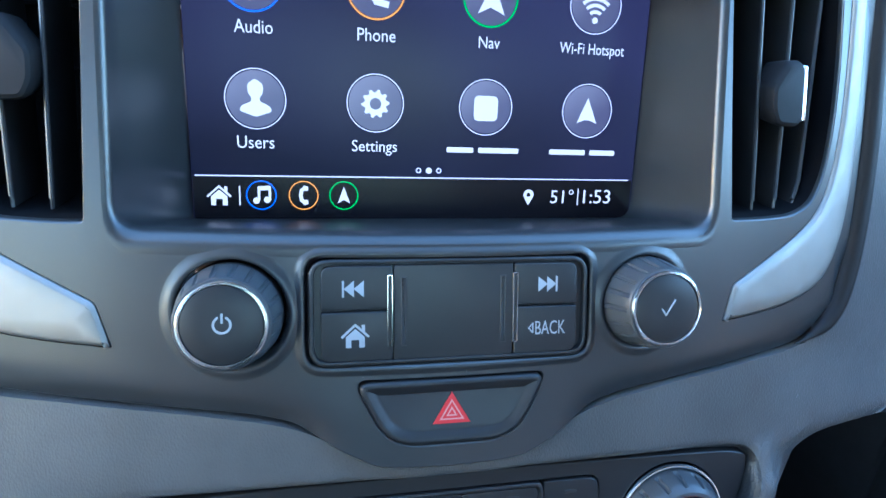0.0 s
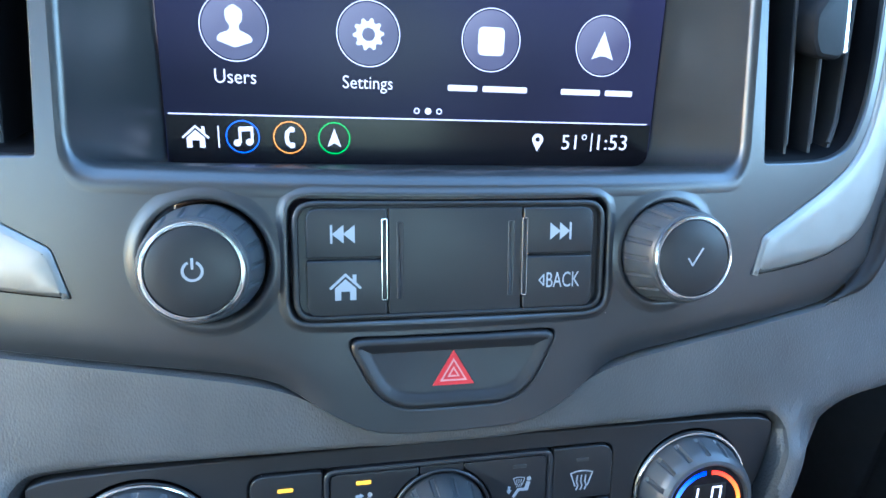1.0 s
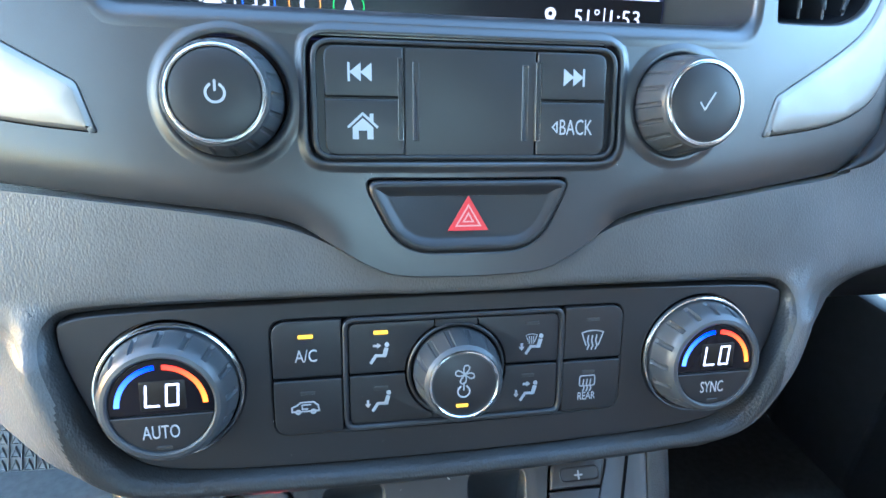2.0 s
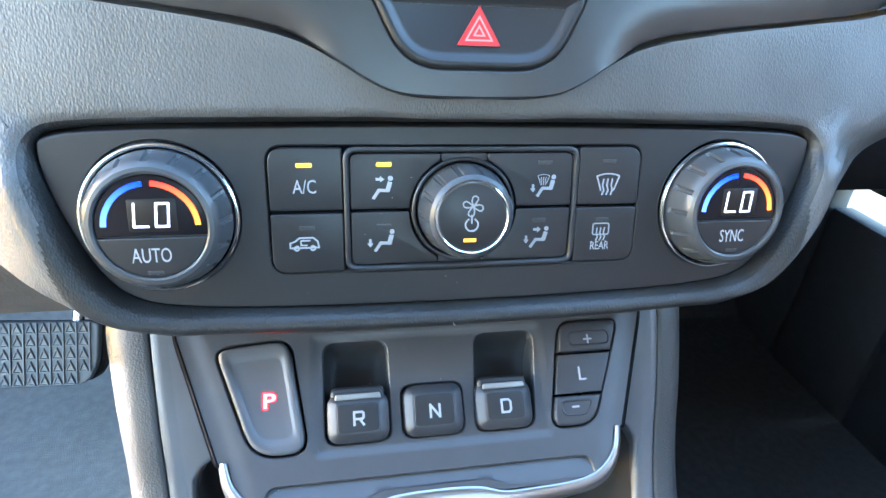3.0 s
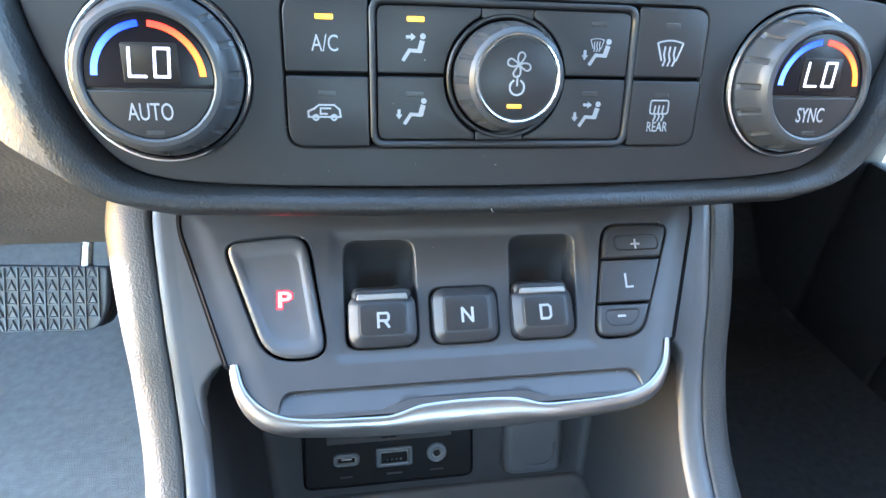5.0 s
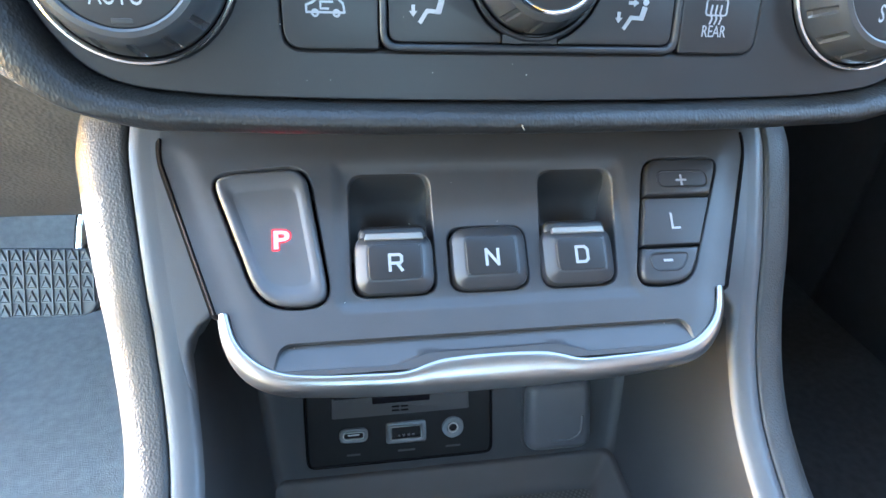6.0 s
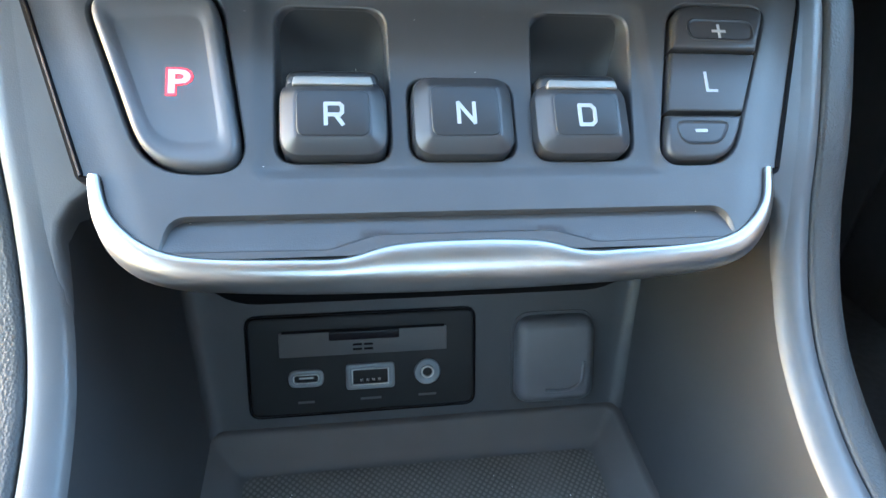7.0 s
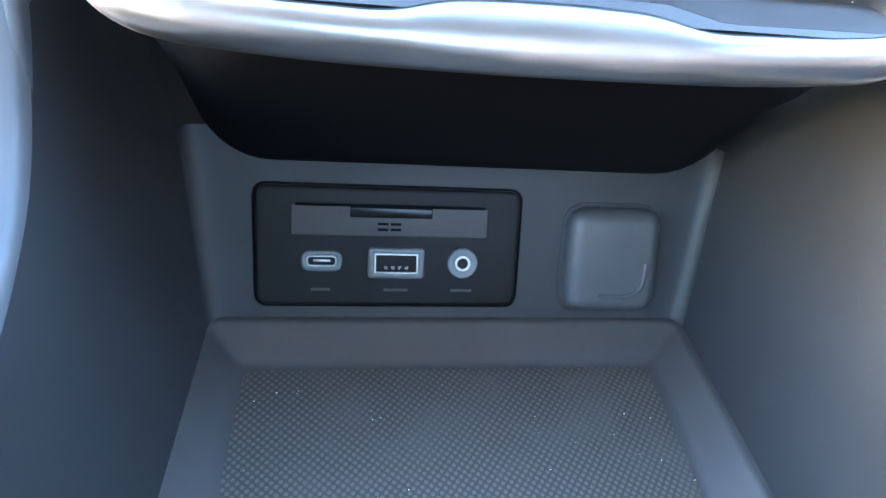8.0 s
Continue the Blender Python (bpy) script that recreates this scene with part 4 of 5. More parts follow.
# ---------------------------------------------------------------- climate panel
def seat_symbol(b, u, v, s, h0, h1):
    """A ball over a bent bar."""
    fill(circle(u + 3.2 * s, v + 3.4 * s, 0.95 * s, 14), h0, h1, b)
    stroke([(u + 2.9 * s, v + 1.6 * s), (u + 2.2 * s, v - 0.9 * s)], 1.7 * s, h0, h1, b)
    stroke([(u + 2.4 * s, v - 1.2 * s), (u - 1.2 * s, v - 1.0 * s), (u - 3.2 * s, v - 4.0 * s)], 1.15 * s, h0, h1, b)


def arrow(b, u, v, du, dv, h0, h1, s=1.0):
    d = Vector((du, dv)).normalized() * s
    o = Vector((-d.y, d.x))
    c = Vector((u, v))
    pts = [c - d * 1.6 - o * 0.5, c + d * 0.1 - o * 0.5, c + d * 0.1 - o * 1.2, c + d * 1.7, c + d * 0.1 + o * 1.2, c + d * 0.1 + o * 0.5, c - d * 1.6 + o * 0.5]
    fill([(p.x, p.y) for p in pts], h0, h1, b)


def demist(b, u, v, s, h0, h1, shape):
    if shape == "fan":
        top = arc(u, v - 9 * s, 13.2 * s, 68, 112, 12)
        stroke(top, 0.55 * s, h0, h1, b)
        low = arc(u, v - 9 * s, 7.0 * s, 66, 114, 8)
        stroke([top[0], low[0]], 0.55 * s, h0, h1, b)
        stroke([top[-1], low[-1]], 0.55 * s, h0, h1, b)
    else:
        o = box(u - 4.2 * s, v - 1.4 * s, u + 4.2 * s, v + 4.2 * s, 1.2 * s)
        stroke(o + [o[0]], 0.6 * s, h0, h1, b)
    for k in (-1.9, 0, 1.9):
        stroke([(u + (k - 0.3) * s, v - 4.4 * s), (u + (k + 0.4) * s, v - 2.6 * s), (u + (k - 0.3) * s, v - 0.6 * s), (u + k * s, v + 2.0 * s)], 0.6 * s, h0, h1, b)


def climate_panel():
    c = thing("climate_panel", on("climate"), "charcoal climate control panel with symbol keys and amber lamps", "control panel")
    level = on("climate").inverted()
    q = math.hypot(1, 0.25)
    to_xz = lambda pts: [(u, 792 + v / q) for u, v in pts]
    edge = loop_of(PANEL_EDGE, 5)
    block = to_xz(rounded([(-77.6, -34.6), (73.6, -34.6), (73.6, 15.8), (-77.6, 15.8)], 7))
    knobs = [to_xz(circle(u, -10.6, 28.2)) for u in (-114.6, 111.2)]
    edge = edge if area(edge) > 0 else edge[::-1]
    bm = sheet(inset(edge, 1.3), [block, *knobs], 5.0, lambda x, z: (x, climate_y(x, z), z))
    part("fascia", bm, PANEL, c, sharp=50).matrix_parent_inverse = level
    b = bmesh.new()
    loft(b, [[(x, climate_y(x, z) + d, z) for x, z in inset(edge, i)] for i, d in ((1.3, 0), (0.95, 0.15), (0.75, 0.6), (0.7, 6))])
    part("fascia_edge", b, PANEL, c, sharp=60).matrix_parent_inverse = level
    b = bmesh.new()
    loft(b, [[(x, climate_y(x, z) + d, z) for x, z in inset(edge, i)] for i, d in ((3, 6), (-3, 6.5))])
    part("gap", b, GAP, c, "dark gap round the panel").matrix_parent_inverse = level
    for h in (block, *knobs):
        b = bmesh.new()
        loft(b, [[(x, climate_y(x, z) + d, z) for x, z in inset(h, i)] for i, d in ((0, 0), (0.5, 0.25), (0.9, 1.0), (1.0, 8))])
        part("opening_edge", b, PANEL, c, sharp=50).matrix_parent_inverse = level
    k = c
    part("backing", fill(box(-76.9, -33.9, 72.9, 15.1, 6), -8, -2.5, bmesh.new()), GAP, k)
    h1 = 0.62
    h0 = h1 - 0.2

    def key(outline, radius, sign):
        return part("key", slab(rounded(outline, radius), -3, 0.45, 0.6), KEY, k, sign)

    ac = key([(-76.4, -8.9), (-49.3, -8.9), (-49.3, 14.6), (-76.4, 14.6)], [1.1, 1.1, 1.1, 6], "black key with a lit amber lamp")
    rec = key([(-76.4, -33.4), (-49.3, -33.4), (-49.3, -10.2), (-76.4, -10.2)], [6, 1.1, 1.1, 1.1], "black key with a car symbol")
    dfr = key([(45.6, -8.9), (72.4, -8.9), (72.4, 14.6), (45.6, 14.6)], [1.1, 1.1, 6, 1.1], "black key with a windscreen symbol")
    rear = key([(45.6, -33.4), (72.4, -33.4), (72.4, -10.2), (45.6, -10.2)], [1.1, 6, 1.1, 1.1], "black key with a rear window symbol")
    outer, inner = box(-48.9, -33.6, 45.2, 14.9, 5.0), box(-46.6, -31.3, 42.9, 12.6, 3.4)
    b = bmesh.new()
    loft(b, [[(*p, h) for p in loop] for loop, h in ((outer, -3), (outer, 0.8), (inset(outer, 0.5), 1.2), (inset(outer, 1.3), 1.2), (inset(outer, 1.9), 0.7), (inner, -1))])
    part("block_frame", b, FRAME, k, "raised smooth frame", sharp=50)
    hub = (-2.1, -9.8)

    def cut(corner, radius):
        """A key in one corner of the block, hollowed round the fan knob."""
        (u0, v0), (u1, v1) = corner
        su, sv = (1 if u1 > u0 else -1), (1 if v1 > v0 else -1)
        r = 21.6
        pu = hub[0] - su * math.sqrt(max(0, r * r - (v1 - hub[1]) ** 2)) if abs(v1 - hub[1]) < r else u1
        p_start = (u1, v0)
        pts = [(u0, v0), p_start]
        top_v = hub[1] - sv * math.sqrt(max(1, r * r - (u1 - hub[0]) ** 2))
        a_from, a_to = math.atan2(top_v - hub[1], u1 - hub[0]), math.atan2(v1 - hub[1], pu - hub[0])
        while a_to - a_from > math.pi:
            a_to -= 2 * math.pi
        while a_to - a_from < -math.pi:
            a_to += 2 * math.pi
        pts += [(hub[0] + r * math.cos(a_from + (a_to - a_from) * i / 8), hub[1] + r * math.sin(a_from + (a_to - a_from) * i / 8)) for i in range(9)]
        pts.append((u0, v1))
        radii = [radius, 1.0, 0.8] + [0.3] * (len(pts) - 5) + [0.8, 1.0]
        return rounded(pts, radii, 3)

    corners = {"face": ((-46.4, 12.4), (-11.6, -8.9)), "feet": ((-46.4, -31.1), (-12.4, -10.0)), "mix": ((42.7, 12.4), (7.2, -8.9)), "both": ((42.7, -31.1), (5.6, -10.0))}
    inner_keys = {n: part("key", slab(cut(v, 3.2), -3, 0.35, 0.5), KEY, k, "black key with an airflow symbol") for n, v in corners.items()}
    part("upper_infill", slab(box(-11.2, 9.5, 6.8, 12.4, 0.3), -3, 0.1, 0.2), PANEL, k)
    part("lower_infill", slab(box(-12.0, -31.1, 5.2, -28.5, 0.3), -3, 0.1, 0.2), PANEL, k)

    def lamp(u, v, lit, parent):
        part("lamp", slab(box(u - 2.9, v - 0.8, u + 2.9, v + 0.8, 0.4), 0.2, 0.62, 0.15), AMBER if lit else UNLIT, parent, "lit amber lamp" if lit else "unlit lamp")

    lamp(-63.3, 8.2, True, ac), lamp(-63.2, -15.7, False, rec), lamp(-33.6, 8.3, True, inner_keys["face"]), lamp(-33.8, -15.7, False, inner_keys["feet"])
    lamp(30.8, 8.6, False, inner_keys["mix"]), lamp(29.5, -14.9, False, inner_keys["both"]), lamp(58.5, 8.8, False, dfr), lamp(57.4, -15.3, False, rear)
    writing("ac_letters", "A/C", -63.4, 0.2, h1, 8.6, 5.2, PRINT, ac)
    b = bmesh.new()
    body = [(-5.4, -1.6), (-5.4, 0.3), (-3.6, 1.0), (-1.9, 2.3), (3.2, 2.3), (4.9, 0.8), (5.3, -1.6), (-5.4, -1.6)]
    stroke([(-64.2 + x, -21.8 + y) for x, y in body], 0.6, h0, h1, b)
    for u in (-67.2, -61.2):
        ring(u, -23.6, 0.5, 1.15, h0, h1, b, 16)
    stroke([(-62.2, -20.6), (-65.6, -20.6), (-65.6, -22.4), (-63.4, -22.4)], 0.55, h0, h1, b)
    part("car_symbol", b, PRINT, rec)
    for name, u, v in (("face", -34.4, -0.5), ("feet", -33.9, -21.4), ("mix", 31.6, -0.7), ("both", 29.8, -22.0)):
        b = bmesh.new()
        seat_symbol(b, u, v, 1.02, h0, h1)
        if name in ("face", "both"):
            arrow(b, u - 0.8, v + 3.2, 1, 0, h0, h1)
        if name in ("feet", "both", "mix"):
            arrow(b, u - 5.3, v - 1.0, 0, -1, h0, h1)
        if name == "mix":
            demist(b, u - 1.0, v + 2.4, 0.5, h0, h1, "fan")
        part("airflow_symbol", b, PRINT, inner_keys[name])
    b = bmesh.new()
    demist(b, 58.5, -0.4, 1.0, h0, h1, "fan")
    part("windscreen_symbol", b, PRINT, dfr)
    b = bmesh.new()
    demist(b, 57.2, -20.6, 0.85, h0, h1, "box")
    part("rear_window_symbol", b, PRINT, rear)
    writing("rear_letters", "REAR", 57.2, -26.5, h1, 8.2, 3.5, PRINT, rear)


climate_panel()


def fan_knob():
    k = thing("fan_knob", on("climate", -2.1, -9.8, 0, 0), "fluted grey fan knob with chrome-ringed black face", "knob")
    part("well", lathe([(20.8, -5), (20.8, 0.6), (20.3, 1.1), (19.6, 1.0), (19.2, 0), (19.0, -4)]), KEY, k, "black collar")
    part("skirt", lathe([(18.4, -4), (18.4, 2.5), (18.2, 4), (16.9, 12.0), (15.9, 14.6), (14.6, 15.8), (13.9, 16.0)], 224, flutes=lambda a, i: grip(a, i, 224, 14)), KNOB, k, "fluted grey skirt", sharp=25)
    part("chrome_ring", lathe([(14.3, 15.4), (14.3, 16.0), (14.0, 16.6), (13.5, 16.75), (13.1, 16.4), (13.0, 15.6)]), CHROME, k)
    face = part("face", lathe([(13.2, 15), (12.9, 15.9), (12.2, 16.2), (0.02, 16.3)]), KEY, k)
    b = bmesh.new()
    for a in (70, 160, 250, 340):
        blade = smooth_loop([(0.3, 0.0), (1.5, 1.1), (3.2, 1.3), (3.9, 0.2), (3.2, -0.8), (1.6, -0.6)], 4)
        c, d = math.cos(radians(a)), math.sin(radians(a))
        blade = [(x * c - y * d, 4.4 + x * d + y * c) for x, y in blade]
        stroke(blade + blade[:1], 0.5, 16.2, 16.5, b)
    part("fan_symbol", b, PRINT, face)
    b = bmesh.new()
    band(-0.4, -2.6, 2.1, 2.7, -245, 65, 16.2, 16.5, b)
    stroke([(-0.4, -2.0), (-0.4, 1.0)], 0.55, 16.2, 16.5, b)
    part("power_symbol", b, PRINT, face)
    part("lamp", slab(box(-3.4, -9.2, 1.4, -7.9, 0.3), 16.1, 16.6, 0.15), AMBER, face, "lit amber lamp")


fan_knob()


def temperature_knob(u, word):
    k = thing("temperature_knob", on("climate", u, -10.8, 0, 0), "fluted grey temperature knob with a lit LO display", "knob", "temperature knobs")
    part("well", lathe([(27.2, -6), (26.5, -1.0), (23, -2.2)]), GAP, k, "black collar")
    part("chrome_ring", lathe([(27.5, -0.5), (27.5, 0.5), (27.2, 1.0), (26.6, 1.15), (26.0, 0.8), (25.8, -0.2)], 96, cap=False), CHROME, k, "thin chrome ring")
    part("skirt", lathe([(25.2, -5), (25.1, 2.0), (24.8, 3), (23.3, 9.2), (22.2, 11.8), (20.6, 13.3), (19.2, 13.6), (18.5, 13.2), (18.3, 11)], 240, flutes=lambda a, i: grip(a, i, 240, 16)), KNOB, k, "fluted grey skirt", sharp=25)
    lower = [(-18.1, -3.9)] + arc(0, -0.3, 18.2, 191, 349, 40)[1:-1] + [(18.1, -3.9)]
    btn = part("button", slab(lower, 6, 12.6, 0.6), KEY, k, "black lower button")
    upper = arc(0, -0.3, 18.2, -9.5, 189.5, 48)
    disp = part("display", slab(upper, 6, 12.2, 0.3), GLOSS, k, "glossy black display")
    b = bmesh.new()
    profile(box(-7.2, -1.9, 8.6, 9.6, 0.8), [(0, 12.2), (0.2, 12.32)], b)
    part("window", b, WINDOW, disp, "dark display window")
    h0, h1 = 12.32, 12.5
    b = bmesh.new()
    stroke([(-4.9, 8.0), (-5.5, 0), (-0.9, 0)], 0.82, h0, h1, b)
    part("digit", b, DIGIT, disp, "lit white letter")
    b = bmesh.new()
    stroke([(1.6, 0), (5.6, 0), (6.2, 8.0), (2.2, 8.0), (1.6, 0)], 0.82, h0, h1, b)
    part("digit", b, DIGIT, disp, "lit white letter")
    b = bmesh.new()
    band(0, -0.3, 14.3, 16.1, 96, 178, 12.15, 12.45, b)
    part("cold_arc", b, BLUELED, disp, "lit blue arc")
    b = bmesh.new()
    band(0, -0.3, 14.3, 16.1, 2, 86, 12.15, 12.45, b)
    part("warm_arc", b, ORANGELED, disp, "lit orange arc")
    writing("button_letters", word, -0.9, -10.2, 12.75, 13.0 if word == "AUTO" else 11.0, 5.2, PRINT, btn)
    part("lamp", slab(box(-2.8, -17.2, 2.4, -15.9, 0.4), 12.4, 12.75, 0.15), UNLIT, btn, "unlit lamp")


temperature_knob(-114.6, "AUTO")
temperature_knob(111.2, "SYNC")


# ---------------------------------------------------------------- gear selector
GEAR_EDGE = [(95.5, 56), (95.5, 29), (77.2, -25), (72.6, -25.5), (70.5, -34), (65.5, -41), (55, -46.8), (-82, -46.8), (-92.5, -41), (-97.5, -34), (-99.6, -25.5), (-104.2, -25), (-122.5, 29), (-122.5, 56)]


LETTERS = {"R": (((0, 0), (0, 6.2)), ((0, 6.2), (3.9, 6.2), (4.6, 5.5), (4.6, 3.6), (3.9, 2.9), (0, 2.9)), ((2.7, 2.9), (4.7, 0))),
           "D": (((0, 0), (0, 6.2), (3.6, 6.2), (4.7, 5.1), (4.7, 1.1), (3.6, 0), (0, 0)),),
           "N": (((0, 0), (0, 6.2)), ((0, 6.2), (4.7, 0)), ((4.7, 0), (4.7, 6.2)))}


def curl(v):
    """How far the gear selector's lower part flattens out towards the driver."""
    return 0.085 * max(0.0, -24 - v)


def gear_panel():
    g = thing("gear_selector", on("gear"), "charcoal push-button gear selector panel on the console", "control panel")
    edge = rounded(GEAR_EDGE, [1, 6, 1, 1, 8, 8, 12, 12, 8, 8, 1, 1, 6, 1], 4)
    p_out = rounded([(-107.8, 23), (-73.0, 25.8), (-65.4, -25.6), (-90.6, -25.8)], [9, 9, 10, 12], 6)
    l_out = rounded([(51, 26.2), (84, 26.2), (63.8, -24.6), (40.8, -24.6)], [8, 8, 9, 8], 6)
    r_out = box(-60.6, -22.8, -30.6, 22.0, 6)
    n_out = box(-26.9, -22.6, 2.5, 1.6, 6)
    d_out = rounded([(6.0, -22.8), (35.2, -22.8), (39.2, 22.4), (9.0, 22.4)], 6, 5)

    def lift(u, v):
        """A raised field with a soft edge, a sunk frame round the keys, and a top that turns back under the dashboard."""
        lean = (29 - v) * 18.3 / 55
        side = min(u + 122.5 - lean, 95.5 - lean - u, 40 - v)
        k = max(0.0, min(1.0, (side - 4.0) / 9.0))
        s = max(0.0, min(1.0, min(u + 64.5, 42.5 - u, v + 26.5, 25.5 - v) / 2.2))
        back = 0.055 * max(0.0, v - 36) ** 2
        return 1.0 * (k * k * (3 - 2 * k)) + 0.5 - 1.1 * (s * s * (3 - 2 * s)) - back + curl(v)

    holes = [p_out, l_out, r_out, n_out, d_out]
    dip = rounded([(-86, -45.0), (-47, -45.4), (-36, -42.0), (9, -42.0), (20, -45.4), (60, -45.0), (58, -36), (-84, -36)], [1, 2, 2, 2, 2, 1, 5, 5])
    part("plate", sheet(edge, holes + [dip], 1.7, lambda u, v: (u, v, lift(u, v))), PLATE, g, sharp=60)
    low = lambda v: curl(v) + 1.35 - 2.3 * max(0.0, min(1.0, (v + 45.4) / 7.6)) ** 1.3
    b = bmesh.new()
    loft(b, [[(u, v, lift(u, v)) for u, v in dip], [(u, v, min(1.3 + curl(v), lift(u, v) - 0.2)) for u, v in inset(dip, 0.25)], [(u, v, low(v)) for u, v in inset(dip, 0.7)]])
    sheet(inset(dip, 0.7), [], 2.5, lambda u, v: (u, v, low(v)), b)
    part("finger_groove", b, PLATE, g, "long shallow groove above the metal strip", sharp=50)
    part("seam", loft(bmesh.new(), [[(u, v, lift(u, v) + h) for u, v in inset(edge, d)] for d, h in ((0, 0), (-0.1, -0.3), (-1.5, -0.6), (-1.6, -2.4), (0.5, -4.5))]), GAP, g, "dark seam round the panel")
    for line in ([(-122.5, 36), (-122.5, 31), (-121.9, 27.2), (-104.2, -25)], [(95.5, 36), (95.5, 31), (94.9, 27.2), (77.2, -25)]):
        path = dense(line, 2.0)[:-1]
        cut = next((i for i, p in enumerate(path) if p == line[-1]), len(path) - 1)
        part("side_seam", tube(bmesh.new(), [(u, v, lift(u, v) + 0.05) for u, v in path[:cut + 1]], 0.55), GAP, g, "dark seam beside the panel")
    for h in holes:
        b = bmesh.new()
        profile(h, [(0, lift(*h[0])), (0.3, lift(*h[0]) - 0.15), (0.7, lift(*h[0]) - 0.9), (0.8, -24)], b, last=False)
        part("opening_edge", b, PLATE, g, sharp=50)
    part("backing", fill(box(-108, -28, 84, 30, 4), -26, -22.5, bmesh.new()), GAP, g)
    # keys
    rim = inset(p_out, 1.7)
    loops = [[(*q, h) for q in inset(rim, d)] for d, h in ((0, -8), (0, 1.9), (0.4, 2.7), (1.1, 3.2), (1.8, 3.3))]
    mid_u, mid_v = -84.6, -0.5
    for f, h in ((0.86, 2.75), (0.80, 2.2), (0.76, 2.05), (0.4, 2.0)):
        loops.append([(mid_u + (q[0] - mid_u) * f, mid_v + (q[1] - mid_v) * f, h) for q in inset(rim, 1.8)])
    park = part("park_key", loft(bmesh.new(), loops, True, False, True), LIT_KEY, g, "grey key with a lit red letter", sharp=60)
    # emissive outline painted in as the red glow about the lamp letter
    writing("letter_surround", "P", -82.6, -1.4, 2.12, 6.4, 7.5, REDHALO, park, bold=0.06, label="painted red glow round the letter")
    writing("park_letter", "P", -82.6, -1.4, 2.24, 5.2, 6.3, REDLED, park, bold=0.02, label="lit red letter")

    def pull_key(u0, u1, letter, top, pocket, bright):
        out = box(u0, -21.8, u1, top, 6, 7)
        key = part("gear_key", profile(out, [(0, -9), (0, 2.3), (0.5, 3.4), (3.7, 5.75), (4.2, 5.95), (4.8, 6.0)]), GREYKEY, g, "dark key with a white letter", sharp=28)
        part("key_face", slab(box(u0 + 4.5, -17.4, u1 - 4.5, top - 4.3, 2.4), 5.4, 6.2, 0.35), KEY, key)
        b = bmesh.new()
        cu, cv = (u0 + u1) / 2 - 1.85, (-11.7 if bright else -11.2) - 2.75
        for line in LETTERS[letter]:
            stroke([(cu + 0.87 * x, cv + 0.87 * y) for x, y in line], 1.0, 6.15, 6.34, b)
        part("gear_letter", b, PRINT, key, "white letter")
        if bright:
            part("key_back", slab(box(u0 + 1.6, top - 4.0, u1 - 1.6, top + 3.0, 3.4), -9, 3.5, 2.0), KEY, key, "black rounded back of the key", sharp=60)
            b = slab(rounded([(u0 + 3.4, top - 2.7), (u1 - 3.2, top - 2.7), (u1 - 3.8, top - 0.2), (u0 + 4.0, top - 0.2)], 0.7), 2.0, 5.7, 0.5)
            part("bright_edge", b, SATIN, key, "bright metal edge")
            b = bmesh.new()
            rows = []
            for v, h, k in ((pocket[3] - 0.5, 0.2, 0), (pocket[3] - 0.9, -1.5, 0), (pocket[3] - 3, -8.0, 0.6), (pocket[3] - 7, -15, 1), (8, -18, 1), (top - 6, -18, 1)):
                rows.append([(u, v, h + 5.5 * k * max(0, abs(2 * (u - pocket[0]) / (pocket[2] - pocket[0]) - 1) - 0.55) ** 2 / 0.2) for u in np.linspace(pocket[0] + 0.5, pocket[2] - 0.5, 21)])
            loft(b, rows, False)
            part("pocket", b, WELL, key, "smooth dark finger pocket", sharp=60)

    pull_key(-58.9, -32.0, "R", -1.0, (-60.6, -24, -30.6, 22.0), True)
    pull_key(6.9, 33.4, "D", -1.2, (7.4, -24, 39.4, 22.4), True)
    pull_key(-25.6, 1.1, "N", 0.4, None, False)
    low_out = inset(l_out, 1.5)

    def clip(points, v0, v1):
        """The part of a convex outline between two heights."""
        out = points
        for lim, keep in ((v0, 1), (v1, -1)):
            res = []
            for i, c in enumerate(out):
                p = out[i - 1]
                ip, ic = (p[1] - lim) * keep >= 0, (c[1] - lim) * keep >= 0
                if ip != ic:
                    t = (lim - p[1]) / (c[1] - p[1])
                    res.append((p[0] + (c[0] - p[0]) * t, lim))
                if ic:
                    res.append(c)
            out = res
        return out

    plus = part("low_key", slab(clip(low_out, 10.1, 30), -8, 3.2, 1.6), GREYKEY, g, "dark key with a plus sign", sharp=50)
    middle = part("low_key", slab(clip(low_out, -8.9, 9.1), -8, 2.8, 0.8), GREYKEY, g, "dark key with the letter L", sharp=50)
    minus = part("low_key", slab(clip(low_out, -30, -9.9), -8, 3.2, 1.6), GREYKEY, g, "dark key with a minus sign", sharp=50)
    part("finger_dip", profile(box(54.8, 12.6, 76.0, 19.8, 3.4), [(0, 3.2), (0.4, 3.45), (1.0, 3.2), (2.2, 2.9)]), KEY, plus)
    part("finger_dip", profile(rounded([(46.5, -11.8), (64.0, -11.8), (59.8, -19), (48, -19)], 3.4), [(0, 3.2), (0.4, 3.45), (1.0, 3.2), (2.2, 2.9)]), KEY, minus)
    b = bmesh.new()
    stroke([(62.9, 15.8), (66.7, 15.8)], 0.8, 2.9, 3.35, b)
    stroke([(64.8, 13.9), (64.8, 17.7)], 0.8, 2.9, 3.35, b)
    part("plus_sign", b, PRINT, plus)
    b = bmesh.new()
    stroke([(52.8, -14.9), (55.8, -14.9)], 0.9, 2.9, 3.35, b)
    part("minus_sign", b, PRINT, minus)
    writing("low_letter", "L", 59.8, 0.0, 2.98, 3.6, 6.2, PRINT, middle)


